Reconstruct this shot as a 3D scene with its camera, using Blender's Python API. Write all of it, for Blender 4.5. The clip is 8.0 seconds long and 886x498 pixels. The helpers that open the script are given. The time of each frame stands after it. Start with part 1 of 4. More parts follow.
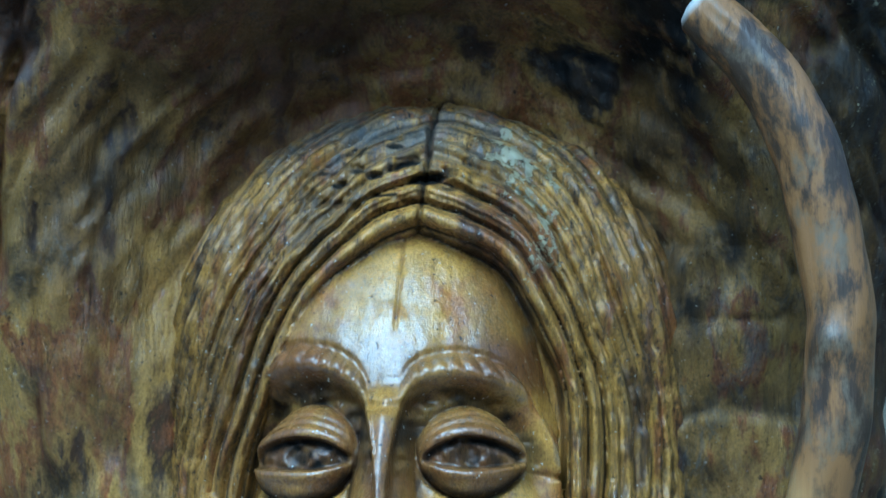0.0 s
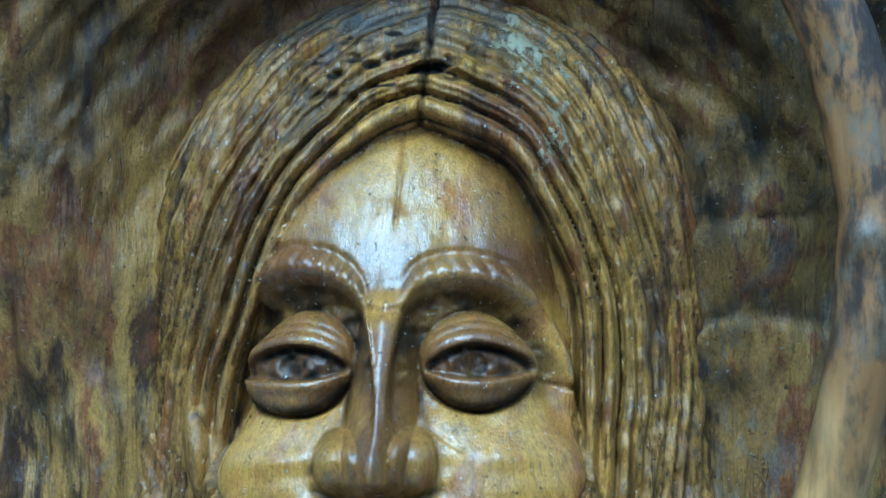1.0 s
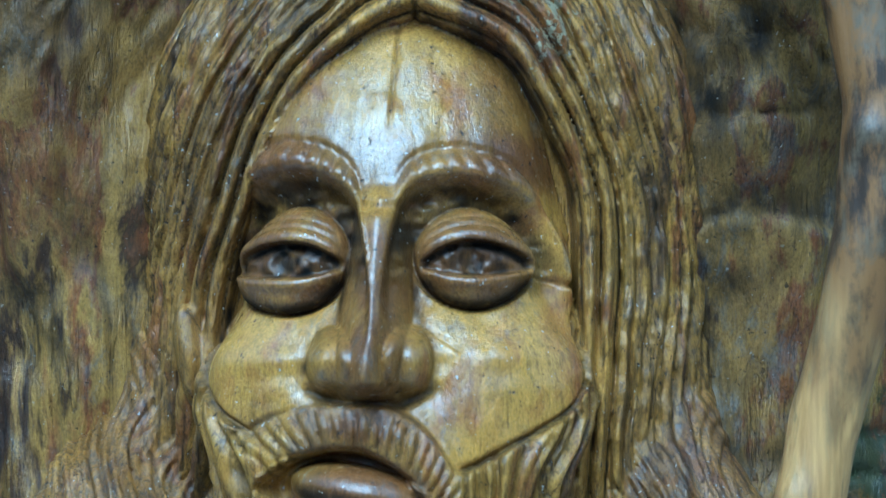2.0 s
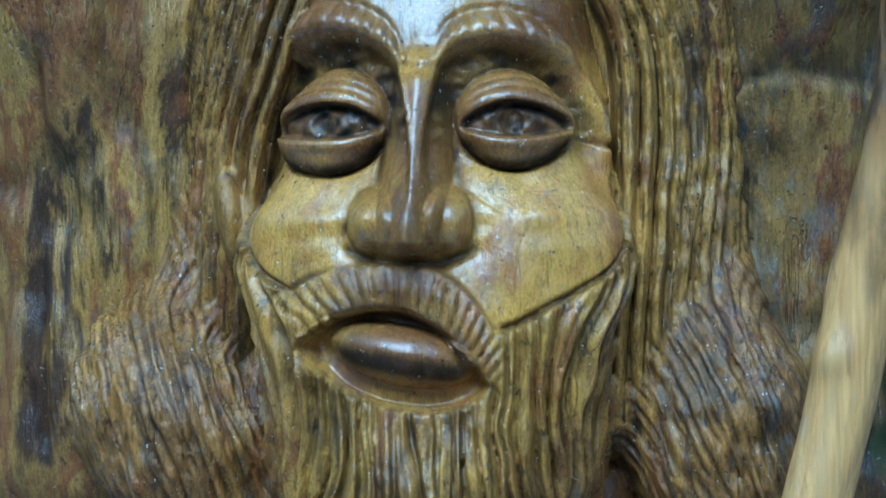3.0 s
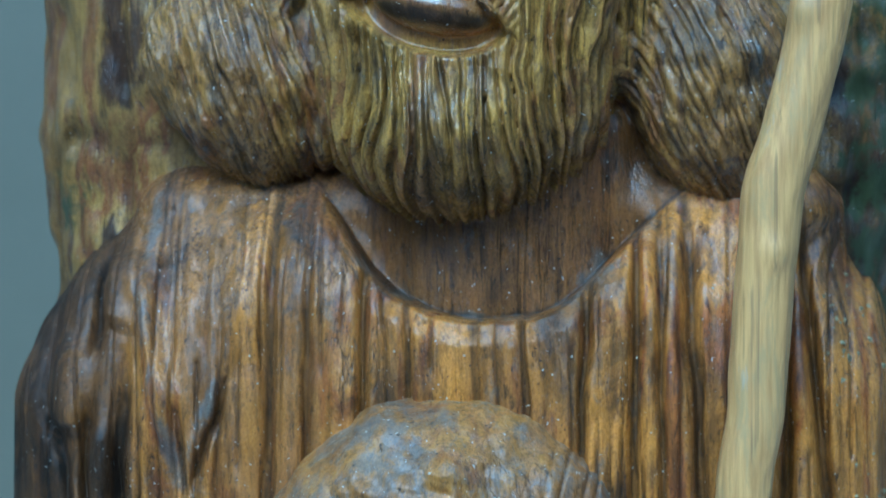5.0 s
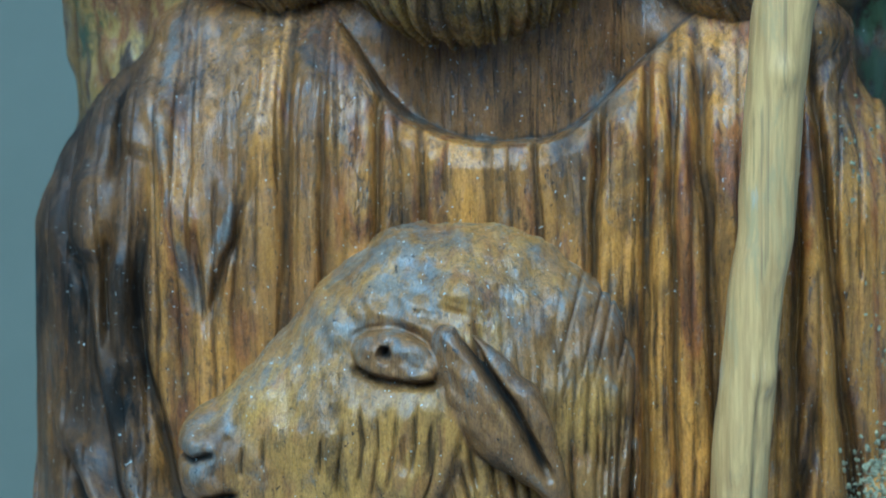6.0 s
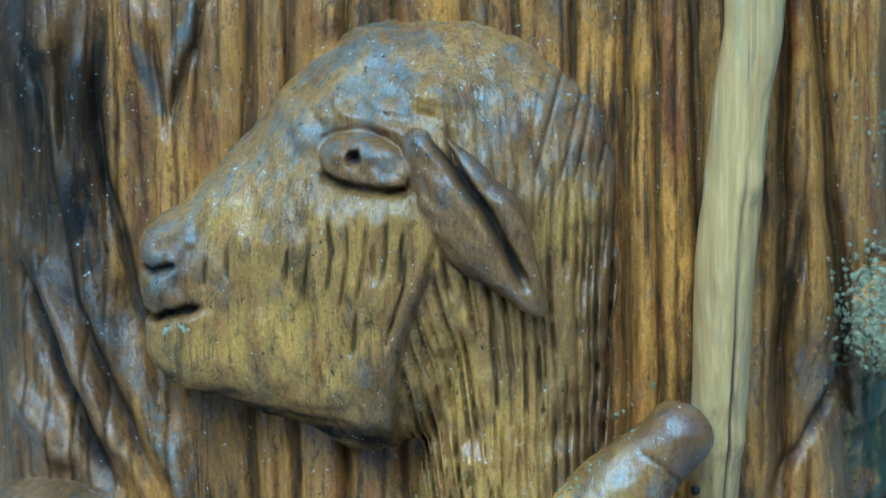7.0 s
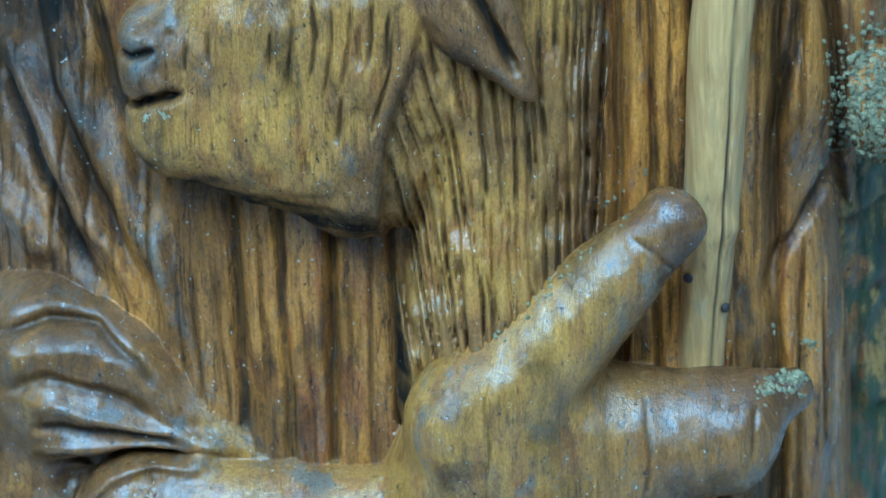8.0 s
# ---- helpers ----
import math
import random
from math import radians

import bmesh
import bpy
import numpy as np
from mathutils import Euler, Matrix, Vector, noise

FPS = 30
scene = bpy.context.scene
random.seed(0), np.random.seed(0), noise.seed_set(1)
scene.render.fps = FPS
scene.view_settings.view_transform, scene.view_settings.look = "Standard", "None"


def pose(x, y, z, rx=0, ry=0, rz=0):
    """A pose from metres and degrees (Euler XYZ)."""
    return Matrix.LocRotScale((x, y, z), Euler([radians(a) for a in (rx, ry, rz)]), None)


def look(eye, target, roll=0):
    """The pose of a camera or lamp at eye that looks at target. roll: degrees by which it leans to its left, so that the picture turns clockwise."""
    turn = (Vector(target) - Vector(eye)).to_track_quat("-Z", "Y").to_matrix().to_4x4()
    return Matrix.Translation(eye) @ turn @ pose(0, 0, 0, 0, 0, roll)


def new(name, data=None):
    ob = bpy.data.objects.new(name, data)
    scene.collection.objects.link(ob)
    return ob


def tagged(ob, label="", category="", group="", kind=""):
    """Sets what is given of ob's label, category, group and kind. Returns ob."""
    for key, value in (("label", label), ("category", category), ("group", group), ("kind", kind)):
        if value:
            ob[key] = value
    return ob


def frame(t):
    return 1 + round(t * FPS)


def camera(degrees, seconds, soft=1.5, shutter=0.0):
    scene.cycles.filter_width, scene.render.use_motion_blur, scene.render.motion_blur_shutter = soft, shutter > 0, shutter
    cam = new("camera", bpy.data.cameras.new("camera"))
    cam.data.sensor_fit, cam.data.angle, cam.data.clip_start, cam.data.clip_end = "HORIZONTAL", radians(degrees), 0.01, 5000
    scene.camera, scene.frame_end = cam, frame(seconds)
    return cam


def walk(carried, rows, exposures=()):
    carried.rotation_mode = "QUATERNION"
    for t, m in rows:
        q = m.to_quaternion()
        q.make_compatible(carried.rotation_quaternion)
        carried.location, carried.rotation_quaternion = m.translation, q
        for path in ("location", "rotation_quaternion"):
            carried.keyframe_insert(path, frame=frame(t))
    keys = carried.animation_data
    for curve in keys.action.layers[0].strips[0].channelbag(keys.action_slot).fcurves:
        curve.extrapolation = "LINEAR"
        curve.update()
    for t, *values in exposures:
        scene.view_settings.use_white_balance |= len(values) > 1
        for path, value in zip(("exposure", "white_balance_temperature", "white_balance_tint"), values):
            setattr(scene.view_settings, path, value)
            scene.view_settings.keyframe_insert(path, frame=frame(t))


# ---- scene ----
cam = camera(18.0, 8.0, soft=1.5)
cam.data.dof.use_dof, cam.data.dof.focus_distance, cam.data.dof.aperture_fstop = True, 1.53, 14.0
PATH = [
    (0, (0.116, -1.712, 1.381), (0.009, 0.268, 1.641), -0.2),
    (0.5, (0.111, -1.647, 1.383), (0.006, 0.336, 1.614), -0.5),
    (1, (0.103, -1.6, 1.381), (0.002, 0.387, 1.585), -0.5),
    (1.5, (0.1, -1.572, 1.378), (0.008, 0.418, 1.55), -0.6),
    (1.7, (0.099, -1.572, 1.382), (0.01, 0.42, 1.538), -0.5),
    (2.8, (0.087, -1.571, 1.362), (-0.014, 0.424, 1.442), -0.3),
    (3, (0.092, -1.576, 1.364), (-0.023, 0.42, 1.421), -0.5),
    (3.5, (0.094, -1.581, 1.358), (-0.036, 0.415, 1.375), -0.2),
    (4, (0.107, -1.686, 1.348), (-0.035, 0.309, 1.319), -0.6),
    (4.5, (0.127, -1.769, 1.343), (-0.034, 0.221, 1.23), -0.7),
    (4.7, (0.126, -1.786, 1.335), (-0.033, 0.204, 1.21), -0.5),
    (5.8, (0.133, -1.821, 1.335), (-0.041, 0.155, 1.083), -1.2),
    (6, (0.133, -1.824, 1.325), (-0.044, 0.151, 1.06), -1.1),
    (6.5, (0.132, -1.819, 1.322), (-0.053, 0.142, 0.976), -1.2),
    (7, (0.125, -1.751, 1.306), (-0.031, 0.203, 0.911), -1.1),
    (7.5, (0.12, -1.714, 1.297), (-0.029, 0.228, 0.843), -1.2),
    (8, (0.116, -1.716, 1.29), (-0.024, 0.206, 0.755), -1.3),
]
walk(cam, [(t, look(eye, target, roll)) for t, eye, target, roll in PATH], [(0, 0.56, 3850, -14), (4.5, 0.54, 3750, -14), (6, 0.64, 3600, -19), (8, 0.70, 3450, -21)])

# ---- world and light: a bright overcast sky ----
world = bpy.data.worlds.new("sky")
scene.world = world
world.use_nodes = True
wn = world.node_tree
sky = wn.nodes.new("ShaderNodeTexSky")
sky.sky_type, sky.sun_disc = "NISHITA", False
sky.sun_elevation, sky.sun_rotation = radians(47), radians(188)
sky.air_density, sky.dust_density = 1.0, 4.0
wn.links.new(sky.outputs[0], wn.nodes["Background"].inputs[0])
wn.nodes["Background"].inputs[1].default_value = 0.15
sun = new("sun", bpy.data.lights.new("sun", "SUN"))
sun.data.energy, sun.data.angle, sun.data.color = 1.5, radians(35), (0.88, 0.94, 1.0)
sun.matrix_world = look((-0.45, -3.0, 1.4 + 3.3), (0, 0, 1.4))


# ---- materials ----
def material(name):
    m = bpy.data.materials.new(name)
    m.use_nodes = True
    t = m.node_tree
    return m, t, t.nodes["Principled BSDF"]


def add(t, kind, **inputs):
    n = t.nodes.new("ShaderNode" + kind)
    for k, v in inputs.items():
        n.inputs[k.replace("_", " ")].default_value = v
    return n


def coords(t, scale, source="Object"):
    c = t.nodes.new("ShaderNodeTexCoord")
    m = t.nodes.new("ShaderNodeMapping")
    m.inputs["Scale"].default_value = scale
    t.links.new(c.outputs[source], m.inputs["Vector"])
    return m.outputs[0]


def noise_tex(t, vec, scale, detail=5.0, rough=0.6, warp=0.0):
    n = add(t, "TexNoise", Scale=scale, Detail=detail, Roughness=rough, Distortion=warp)
    t.links.new(vec, n.inputs["Vector"])
    return n.outputs["Fac"]


def ramp(t, fac, *stops):
    r = t.nodes.new("ShaderNodeValToRGB")
    while len(r.color_ramp.elements) < len(stops):
        r.color_ramp.elements.new(0.5)
    for e, (p, c) in zip(r.color_ramp.elements, stops):
        e.position = p
        e.color = (*c, 1) if isinstance(c, tuple) else (c, c, c, 1)
    t.links.new(fac, r.inputs[0])
    return r.outputs[0]


def mix(t, fac, a, b, mode="MIX"):
    n = t.nodes.new("ShaderNodeMix")
    n.data_type, n.blend_type = "RGBA", mode
    for socket, v in ((n.inputs[0], fac), (n.inputs[6], a), (n.inputs[7], b)):
        if isinstance(v, bpy.types.NodeSocket):
            t.links.new(v, socket)
        elif isinstance(v, tuple):
            socket.default_value = (*v, 1)
        else:
            socket.default_value = v
    return n.outputs[2]


def math_node(t, op, a, b=0.0):
    n = t.nodes.new("ShaderNodeMath")
    n.operation = op
    for socket, v in zip(n.inputs, (a, b)):
        if isinstance(v, bpy.types.NodeSocket):
            t.links.new(v, socket)
        else:
            socket.default_value = v
    return n.outputs[0]


def attr(t, name):
    n = t.nodes.new("ShaderNodeAttribute")
    n.attribute_name = name
    return n


def bump(t, bsdf, height, strength, distance=0.002, lacquer=None):
    n = add(t, "Bump", Strength=strength, Distance=distance)
    t.links.new(height, n.inputs["Height"])
    t.links.new(n.outputs[0], bsdf.inputs["Normal"])
    gentle = add(t, "Bump", Strength=strength, Distance=distance)
    t.links.new(lacquer or height, gentle.inputs["Height"])
    t.links.new(gentle.outputs[0], bsdf.inputs["Coat Normal"])


def carved_wood(name, gold, brown, dark, red, rough, coat, blots=1.0, patch=1.0, fibre=1.0):
    """Varnished carved wood: long grain along z, stained blotches, grimy cuts, shade painted into recesses, dust
    specks, worn grey patches.
    """
    m, t, b = material(name)
    plain_skin = attr(t, "smooth").outputs["Fac"]
    rest = math_node(t, "SUBTRACT", 1.0, plain_skin)
    grain = noise_tex(t, coords(t, (1, 1, 0.09)), 330, 6, 0.7, 0.3)
    fleck = noise_tex(t, coords(t, (1, 1, 0.30)), 210, 5, 0.7, 0.5)
    broad = noise_tex(t, coords(t, (1, 1, 0.20 if patch == 1 else 0.36)), 30 * patch, 7, 0.64, 0.9 if patch == 1 else 0.3)
    blotch = noise_tex(t, coords(t, (1, 1, 0.40)), 22 * patch, 7, 0.68, 0.9)
    tint = ramp(t, broad, (0.35, brown), (0.44, gold), (0.54, gold), (0.61, red), (0.72, brown))
    if patch < 1:
        tint = ramp(t, broad, (0.34, dark), (0.39, brown), (0.43, gold), (0.49, red), (0.52, gold), (0.59, gold), (0.63, brown), (0.70, red))
    warm = ramp(t, noise_tex(t, coords(t, (1, 1, 0.7)), 22, 6, 0.6, 0.5), (0.34, red), (0.45, gold), (0.55, gold), (0.68, red))
    tint = mix(t, math_node(t, "MULTIPLY", plain_skin, 0.8), tint, warm)
    tint = mix(t, math_node(t, "MULTIPLY", attr(t, "oiled").outputs["Fac"], 0.65), tint, mix(t, 1.0, tint, (1.06, 0.62, 0.27), "MULTIPLY"))
    patchy = ramp(t, noise_tex(t, coords(t, (1, 1, 0.4)), 38, 7, 0.7, 0.6), (0.30, 0.45), (0.46, 1.0))
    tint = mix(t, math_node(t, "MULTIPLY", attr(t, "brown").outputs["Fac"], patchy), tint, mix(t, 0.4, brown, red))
    lines = math_node(t, "SUBTRACT", 1.0, ramp(t, grain, (0.34, 0.0), (0.52, 1.0)))
    c = mix(t, math_node(t, "MULTIPLY", lines, math_node(t, "ADD", 0.26 * fibre, math_node(t, "MULTIPLY", rest, 0.32 * fibre))), tint, dark)
    flecks = ramp(t, fleck, (0.34, 1.0), (0.45, 0.0))
    c = mix(t, math_node(t, "MULTIPLY", flecks, math_node(t, "ADD", 0.36 * fibre, math_node(t, "MULTIPLY", rest, 0.40 * fibre))), c, dark)
    spots = ramp(t, blotch, (0.36, 1.0), (0.50, 0.0))
    c = mix(t, math_node(t, "MULTIPLY", spots, math_node(t, "ADD", 0.30, math_node(t, "MULTIPLY", rest, 0.45 * blots))), c, dark)
    # old wood that went grey where the varnish wore off
    worn = noise_tex(t, coords(t, (1, 1, 0.5)), 60, 8, 0.74, 0.4)
    worn = ramp(t, math_node(t, "ADD", worn, math_node(t, "MULTIPLY", attr(t, "grey").outputs["Fac"], 0.22)), (0.58, 0.0), (0.70, 1.0))
    c = mix(t, math_node(t, "MULTIPLY", worn, 0.6), c, (0.150, 0.143, 0.122))
    film = ramp(t, noise_tex(t, coords(t, (1, 1, 0.6)), 46, 9, 0.78, 0.3), (0.58, 0.0), (0.74, 0.18))
    c = mix(t, film, c, (0.25, 0.245, 0.22))
    grit = noise_tex(t, coords(t, (1, 1, 0.55)), 800, 4, 0.65)
    c = mix(t, 1.0, c, ramp(t, grit, (0.30, 0.62), (0.50, 1.0), (0.70, 1.2)), "MULTIPLY")
    pits = ramp(t, noise_tex(t, coords(t, (1, 1, 0.8)), 240, 4, 0.6), (0.66, 0.0), (0.70, 1.0))
    c = mix(t, math_node(t, "MULTIPLY", pits, 0.8), c, dark)
    split = math_node(t, "ABSOLUTE", math_node(t, "SUBTRACT", noise_tex(t, coords(t, (1, 1, 0.035)), 46, 5, 0.6, 0.2), 0.5))
    split = math_node(t, "MULTIPLY", ramp(t, split, (0.0, 1.0), (0.009, 0.0)), ramp(t, noise_tex(t, coords(t, (1, 1, 0.5)), 25, 3, 0.5), (0.47, 0.0), (0.55, 0.85)))
    split = math_node(t, "MULTIPLY", split, math_node(t, "ADD", 0.2, math_node(t, "MULTIPLY", rest, 0.8)))
    c = mix(t, math_node(t, "MULTIPLY", split, fibre), c, dark)
    # darkens grimy cuts and painted-in shade alike
    grime_shade_fac = math_node(t, "MULTIPLY", attr(t, "grime_shade").outputs["Fac"], ramp(t, noise_tex(t, coords(t, (1, 1, 0.5)), 70, 4, 0.6), (0.25, 0.45), (0.50, 1.0)))
    c = mix(t, grime_shade_fac, c, dark)
    crust = noise_tex(t, coords(t, (1, 1, 1)), 190, 7, 0.75)
    gaps = ramp(t, noise_tex(t, coords(t, (1, 1, 0.6)), 75, 4, 0.6, 0.6), (0.42, 0.25), (0.56, 1.0))
    moss = ramp(t, math_node(t, "ADD", crust, math_node(t, "MULTIPLY", math_node(t, "MULTIPLY", attr(t, "lichen").outputs["Fac"], gaps), 0.30)), (0.70, 0.0), (0.76, 0.9))
    c = mix(t, moss, c, (0.42, 0.37, 0.22))
    algae = ramp(t, math_node(t, "ADD", noise_tex(t, coords(t, (1, 1, 0.7)), 60, 7, 0.7), math_node(t, "MULTIPLY", attr(t, "green").outputs["Fac"], 0.4)), (0.74, 0.0), (0.84, 0.9))
    c = mix(t, algae, c, (0.055, 0.062, 0.024))
    speck = ramp(t, noise_tex(t, coords(t, (1, 1, 1)), 330, 2, 0.5), (0.715, 0.0), (0.735, 1.0))
    c = mix(t, math_node(t, "MULTIPLY", speck, 0.8 if fibre == 1 else 0.3), c, (0.55, 0.51, 0.42))
    t.links.new(c, b.inputs["Base Color"])
    r = ramp(t, noise_tex(t, coords(t, (1, 1, 0.5)), 90, 6, 0.7), (0.3, rough - 0.06), (0.7, rough + 0.22))
    r = mix(t, math_node(t, "MAXIMUM", moss, math_node(t, "MULTIPLY", grime_shade_fac, 0.6)), r, (0.8, 0.8, 0.8))
    t.links.new(r, b.inputs["Roughness"])
    b.inputs["Specular IOR Level"].default_value = 0.08
    varnish = noise_tex(t, coords(t, (1, 1, 0.5)), 75, 9, 0.76, 0.3)
    t.links.new(math_node(t, "MULTIPLY", ramp(t, math_node(t, "ADD", varnish, math_node(t, "MULTIPLY", plain_skin, 0.03)), (0.41, 0.10), (0.54, 1.0)), math_node(t, "MULTIPLY", coat, math_node(t, "SUBTRACT", 1.0, grime_shade_fac))), b.inputs["Coat Weight"])
    t.links.new(ramp(t, varnish, (0.38, 0.32), (0.60, 0.16)), b.inputs["Coat Roughness"])
    b.inputs["Coat IOR"].default_value = 1.75
    h = math_node(t, "ADD", math_node(t, "MULTIPLY", grain, math_node(t, "ADD", 0.40, math_node(t, "MULTIPLY", rest, 1.0))), math_node(t, "MULTIPLY", fleck, math_node(t, "ADD", 0.30, math_node(t, "MULTIPLY", rest, 1.1))))
    h = math_node(t, "ADD", h, math_node(t, "MULTIPLY", noise_tex(t, coords(t, (1, 1, 0.7)), 75, 3, 0.5), 0.4))
    h = math_node(t, "ADD", h, math_node(t, "MULTIPLY", moss, 0.9))
    h = math_node(t, "ADD", h, math_node(t, "MULTIPLY", grit, 0.55))
    h = math_node(t, "SUBTRACT", h, math_node(t, "ADD", math_node(t, "MULTIPLY", pits, 0.5), math_node(t, "MULTIPLY", split, 1.1)))
    chips = noise_tex(t, coords(t, (1, 1, 0.45)), 150, 3, 0.55, 0.4)
    h = math_node(t, "ADD", h, math_node(t, "MULTIPLY", chips, math_node(t, "MULTIPLY", rest, 0.9)))
    bump(t, b, h, 0.70, 0.002, math_node(t, "MULTIPLY", h, math_node(t, "ADD", 0.42, math_node(t, "MULTIPLY", rest, 0.30))))
    return m


GOLD, BROWN, DARK, RED = (0.53, 0.300, 0.046), (0.125, 0.064, 0.018), (0.011, 0.010, 0.008), (0.31, 0.116, 0.022)
WOOD_FIGURE = carved_wood("carved_figure_wood", GOLD, BROWN, DARK, RED, 0.42, 0.95)
WOOD_LAMB = carved_wood("carved_lamb_wood", (0.52, 0.298, 0.048), (0.17, 0.088, 0.026), DARK, (0.34, 0.136, 0.028), 0.45, 0.60, 1.0)
WOOD_TRUNK = carved_wood("hollowed_trunk_wood", (0.42, 0.245, 0.050), (0.062, 0.036, 0.015), (0.010, 0.009, 0.008), (0.24, 0.085, 0.022), 0.42, 0.60, 1.3, 0.38, 0.5)


def staff_wood():
    m, t, b = material("peeled_branch_wood")
    grain = noise_tex(t, coords(t, (1, 1, 0.05)), 300, 5, 0.6, 0.2)
    pale = mix(t, ramp(t, grain, (0.35, 1.0), (0.6, 0.0)), (0.60, 0.350, 0.108), (0.42, 0.225, 0.064))
    pale = mix(t, ramp(t, noise_tex(t, coords(t, (1, 1, 0.16)), 70, 7, 0.75, 0.4), (0.50, 0.0), (0.62, 0.85)), pale, (0.40, 0.265, 0.10))
    pale = mix(t, ramp(t, noise_tex(t, coords(t, (1, 1, 0.25)), 60, 6, 0.7), (0.60, 0.0), (0.74, 0.6)), pale, (0.40, 0.38, 0.31))
    pale = mix(t, ramp(t, noise_tex(t, coords(t, (1, 1, 0.008)), 170, 3, 0.5, 0.3), (0.33, 0.5), (0.37, 0.0)), pale, (0.16, 0.095, 0.04))
    bark = mix(t, ramp(t, noise_tex(t, coords(t, (1, 1, 0.4)), 38, 7, 0.70, 0.2), (0.44, 0.0), (0.54, 1.0)), (0.055, 0.034, 0.018), (0.25, 0.125, 0.036))
    bark = mix(t, ramp(t, noise_tex(t, coords(t, (1, 1, 0.5)), 60, 7, 0.7, 0.2), (0.53, 0.0), (0.66, 0.9)), bark, (0.165, 0.122, 0.070))
    c = mix(t, attr(t, "bark").outputs["Fac"], pale, bark)
    c = mix(t, attr(t, "cut").outputs["Fac"], c, (0.55, 0.52, 0.46))
    c = mix(t, attr(t, "seam").outputs["Fac"], c, (0.03, 0.022, 0.014))
    t.links.new(c, b.inputs["Base Color"])
    b.inputs["Roughness"].default_value = 0.45
    h = math_node(t, "ADD", grain, noise_tex(t, coords(t, (1, 1, 0.4)), 120, 5, 0.6))
    bump(t, b, h, 0.45, 0.002)
    return m


WOOD_STAFF = staff_wood()


def plain(name, low, high, scale, rough, stretch=(1, 1, 1), strength=0.4, distance=0.01):
    m, t, b = material(name)
    n = noise_tex(t, coords(t, stretch), scale, 7, 0.65)
    t.links.new(ramp(t, n, (0.35, low), (0.65, high)), b.inputs["Base Color"])
    b.inputs["Roughness"].default_value = rough
    bump(t, b, n, strength, distance)
    return m


BOUNCE_GROUND = plain("pale_bounce_ground", (0.26, 0.25, 0.23), (0.42, 0.41, 0.38), 60, 0.9)
WALL = plain("blue_grey_paint", (0.108, 0.096, 0.061), (0.120, 0.107, 0.069), 3, 0.7)
IRON = plain("rusty_iron", (0.018, 0.013, 0.011), (0.060, 0.034, 0.022), 400, 0.6, strength=0.5, distance=0.0005)
LICHEN = plain("grey_green_lichen", (0.12, 0.098, 0.048), (0.35, 0.285, 0.140), 160, 0.95, strength=0.8, distance=0.002)


# ---- shaping tools ----
def S(a, b, v):
    k = np.clip((v - a) / (b - a), 0, 1)
    return k * k * (3 - 2 * k)


def dome(x, z, cx, cz, rx, rz, p=0.5):
    return np.clip(1 - ((x - cx) / rx) ** 2 - ((z - cz) / rz) ** 2, 0, 1) ** p


def bell(x, z, cx, cz, rx, rz):
    return np.exp(-((x - cx) / rx) ** 2 - ((z - cz) / rz) ** 2)


def smin(a, b, k):
    h = np.maximum(k - np.abs(a - b), 0) / k
    return np.minimum(a, b) - h * h * k * 0.25


def ellipsoid(x, d, z, c, r):
    px, pd, pz = (x - c[0]) / r[0], (d - c[1]) / r[1], (z - c[2]) / r[2]
    k0 = np.sqrt(px * px + pd * pd + pz * pz) + 1e-6
    k1 = np.sqrt((px / r[0]) ** 2 + (pd / r[1]) ** 2 + (pz / r[2]) ** 2) + 1e-6
    return k0 * (k0 - 1) / k1


def egg(x, d, z, c, r):
    """An ellipsoid, and for each place the x and z of the nearest spot on its skin."""
    px, pd, pz = (x - c[0]) / r[0], (d - c[1]) / r[1], (z - c[2]) / r[2]
    k0 = np.sqrt(px * px + pd * pd + pz * pz) + 1e-6
    gx, gd, gz = px / r[0], pd / r[1], pz / r[2]
    k1 = np.sqrt(gx * gx + gd * gd + gz * gz) + 1e-6
    f = k0 * (k0 - 1) / k1
    keep = np.clip(f, -0.03, 0.03) / k1 * S(0.5, 0.8, np.sqrt(gx * gx + gz * gz) / k1)
    return f, x - keep * gx, z - keep * gz


def limb(x, d, z, a, b, ra, rb):
    """A tapered round bar from a to b."""
    ax, ad, az = b[0] - a[0], b[1] - a[1], b[2] - a[2]
    h = np.clip(((x - a[0]) * ax + (d - a[1]) * ad + (z - a[2]) * az) / (ax * ax + ad * ad + az * az), 0, 1)
    return np.sqrt((x - a[0] - h * ax) ** 2 + (d - a[1] - h * ad) ** 2 + (z - a[2] - h * az) ** 2) - (ra + (rb - ra) * h)


LATTICE = np.random.RandomState(7).rand(512, 512).astype(np.float32)


def grain2(x, z, sx, sz, seed=0):
    """Smooth random relief from -1 to 1 with patches of size sx by sz."""
    u, v = x / sx + 37.7 * seed + 200, z / sz + 91.3 * seed + 200
    i, j = np.floor(u).astype(np.int32), np.floor(v).astype(np.int32)
    fu, fv = u - i, v - j
    fu, fv = fu * fu * (3 - 2 * fu), fv * fv * (3 - 2 * fv)
    at = lambda a, b: LATTICE[a & 511, b & 511]
    top = at(i, j) * (1 - fu) + at(i + 1, j) * fu
    low = at(i, j + 1) * (1 - fu) + at(i + 1, j + 1) * fu
    return 2 * (top * (1 - fv) + low * fv) - 1


def gouge(v, z, length, seed, wide=0.16):
    """Narrow tool cuts, one per unit of v, broken off at uneven lengths."""
    i = np.round(v)
    gap = 0.25 * grain2(i * 7.3, z, 1.0, length * 2, seed + 1)
    return np.exp(-((v - i - gap) / wide) ** 2) * S(-0.35, 0.05, grain2(i * 3.1, z, 1.0, length, seed))


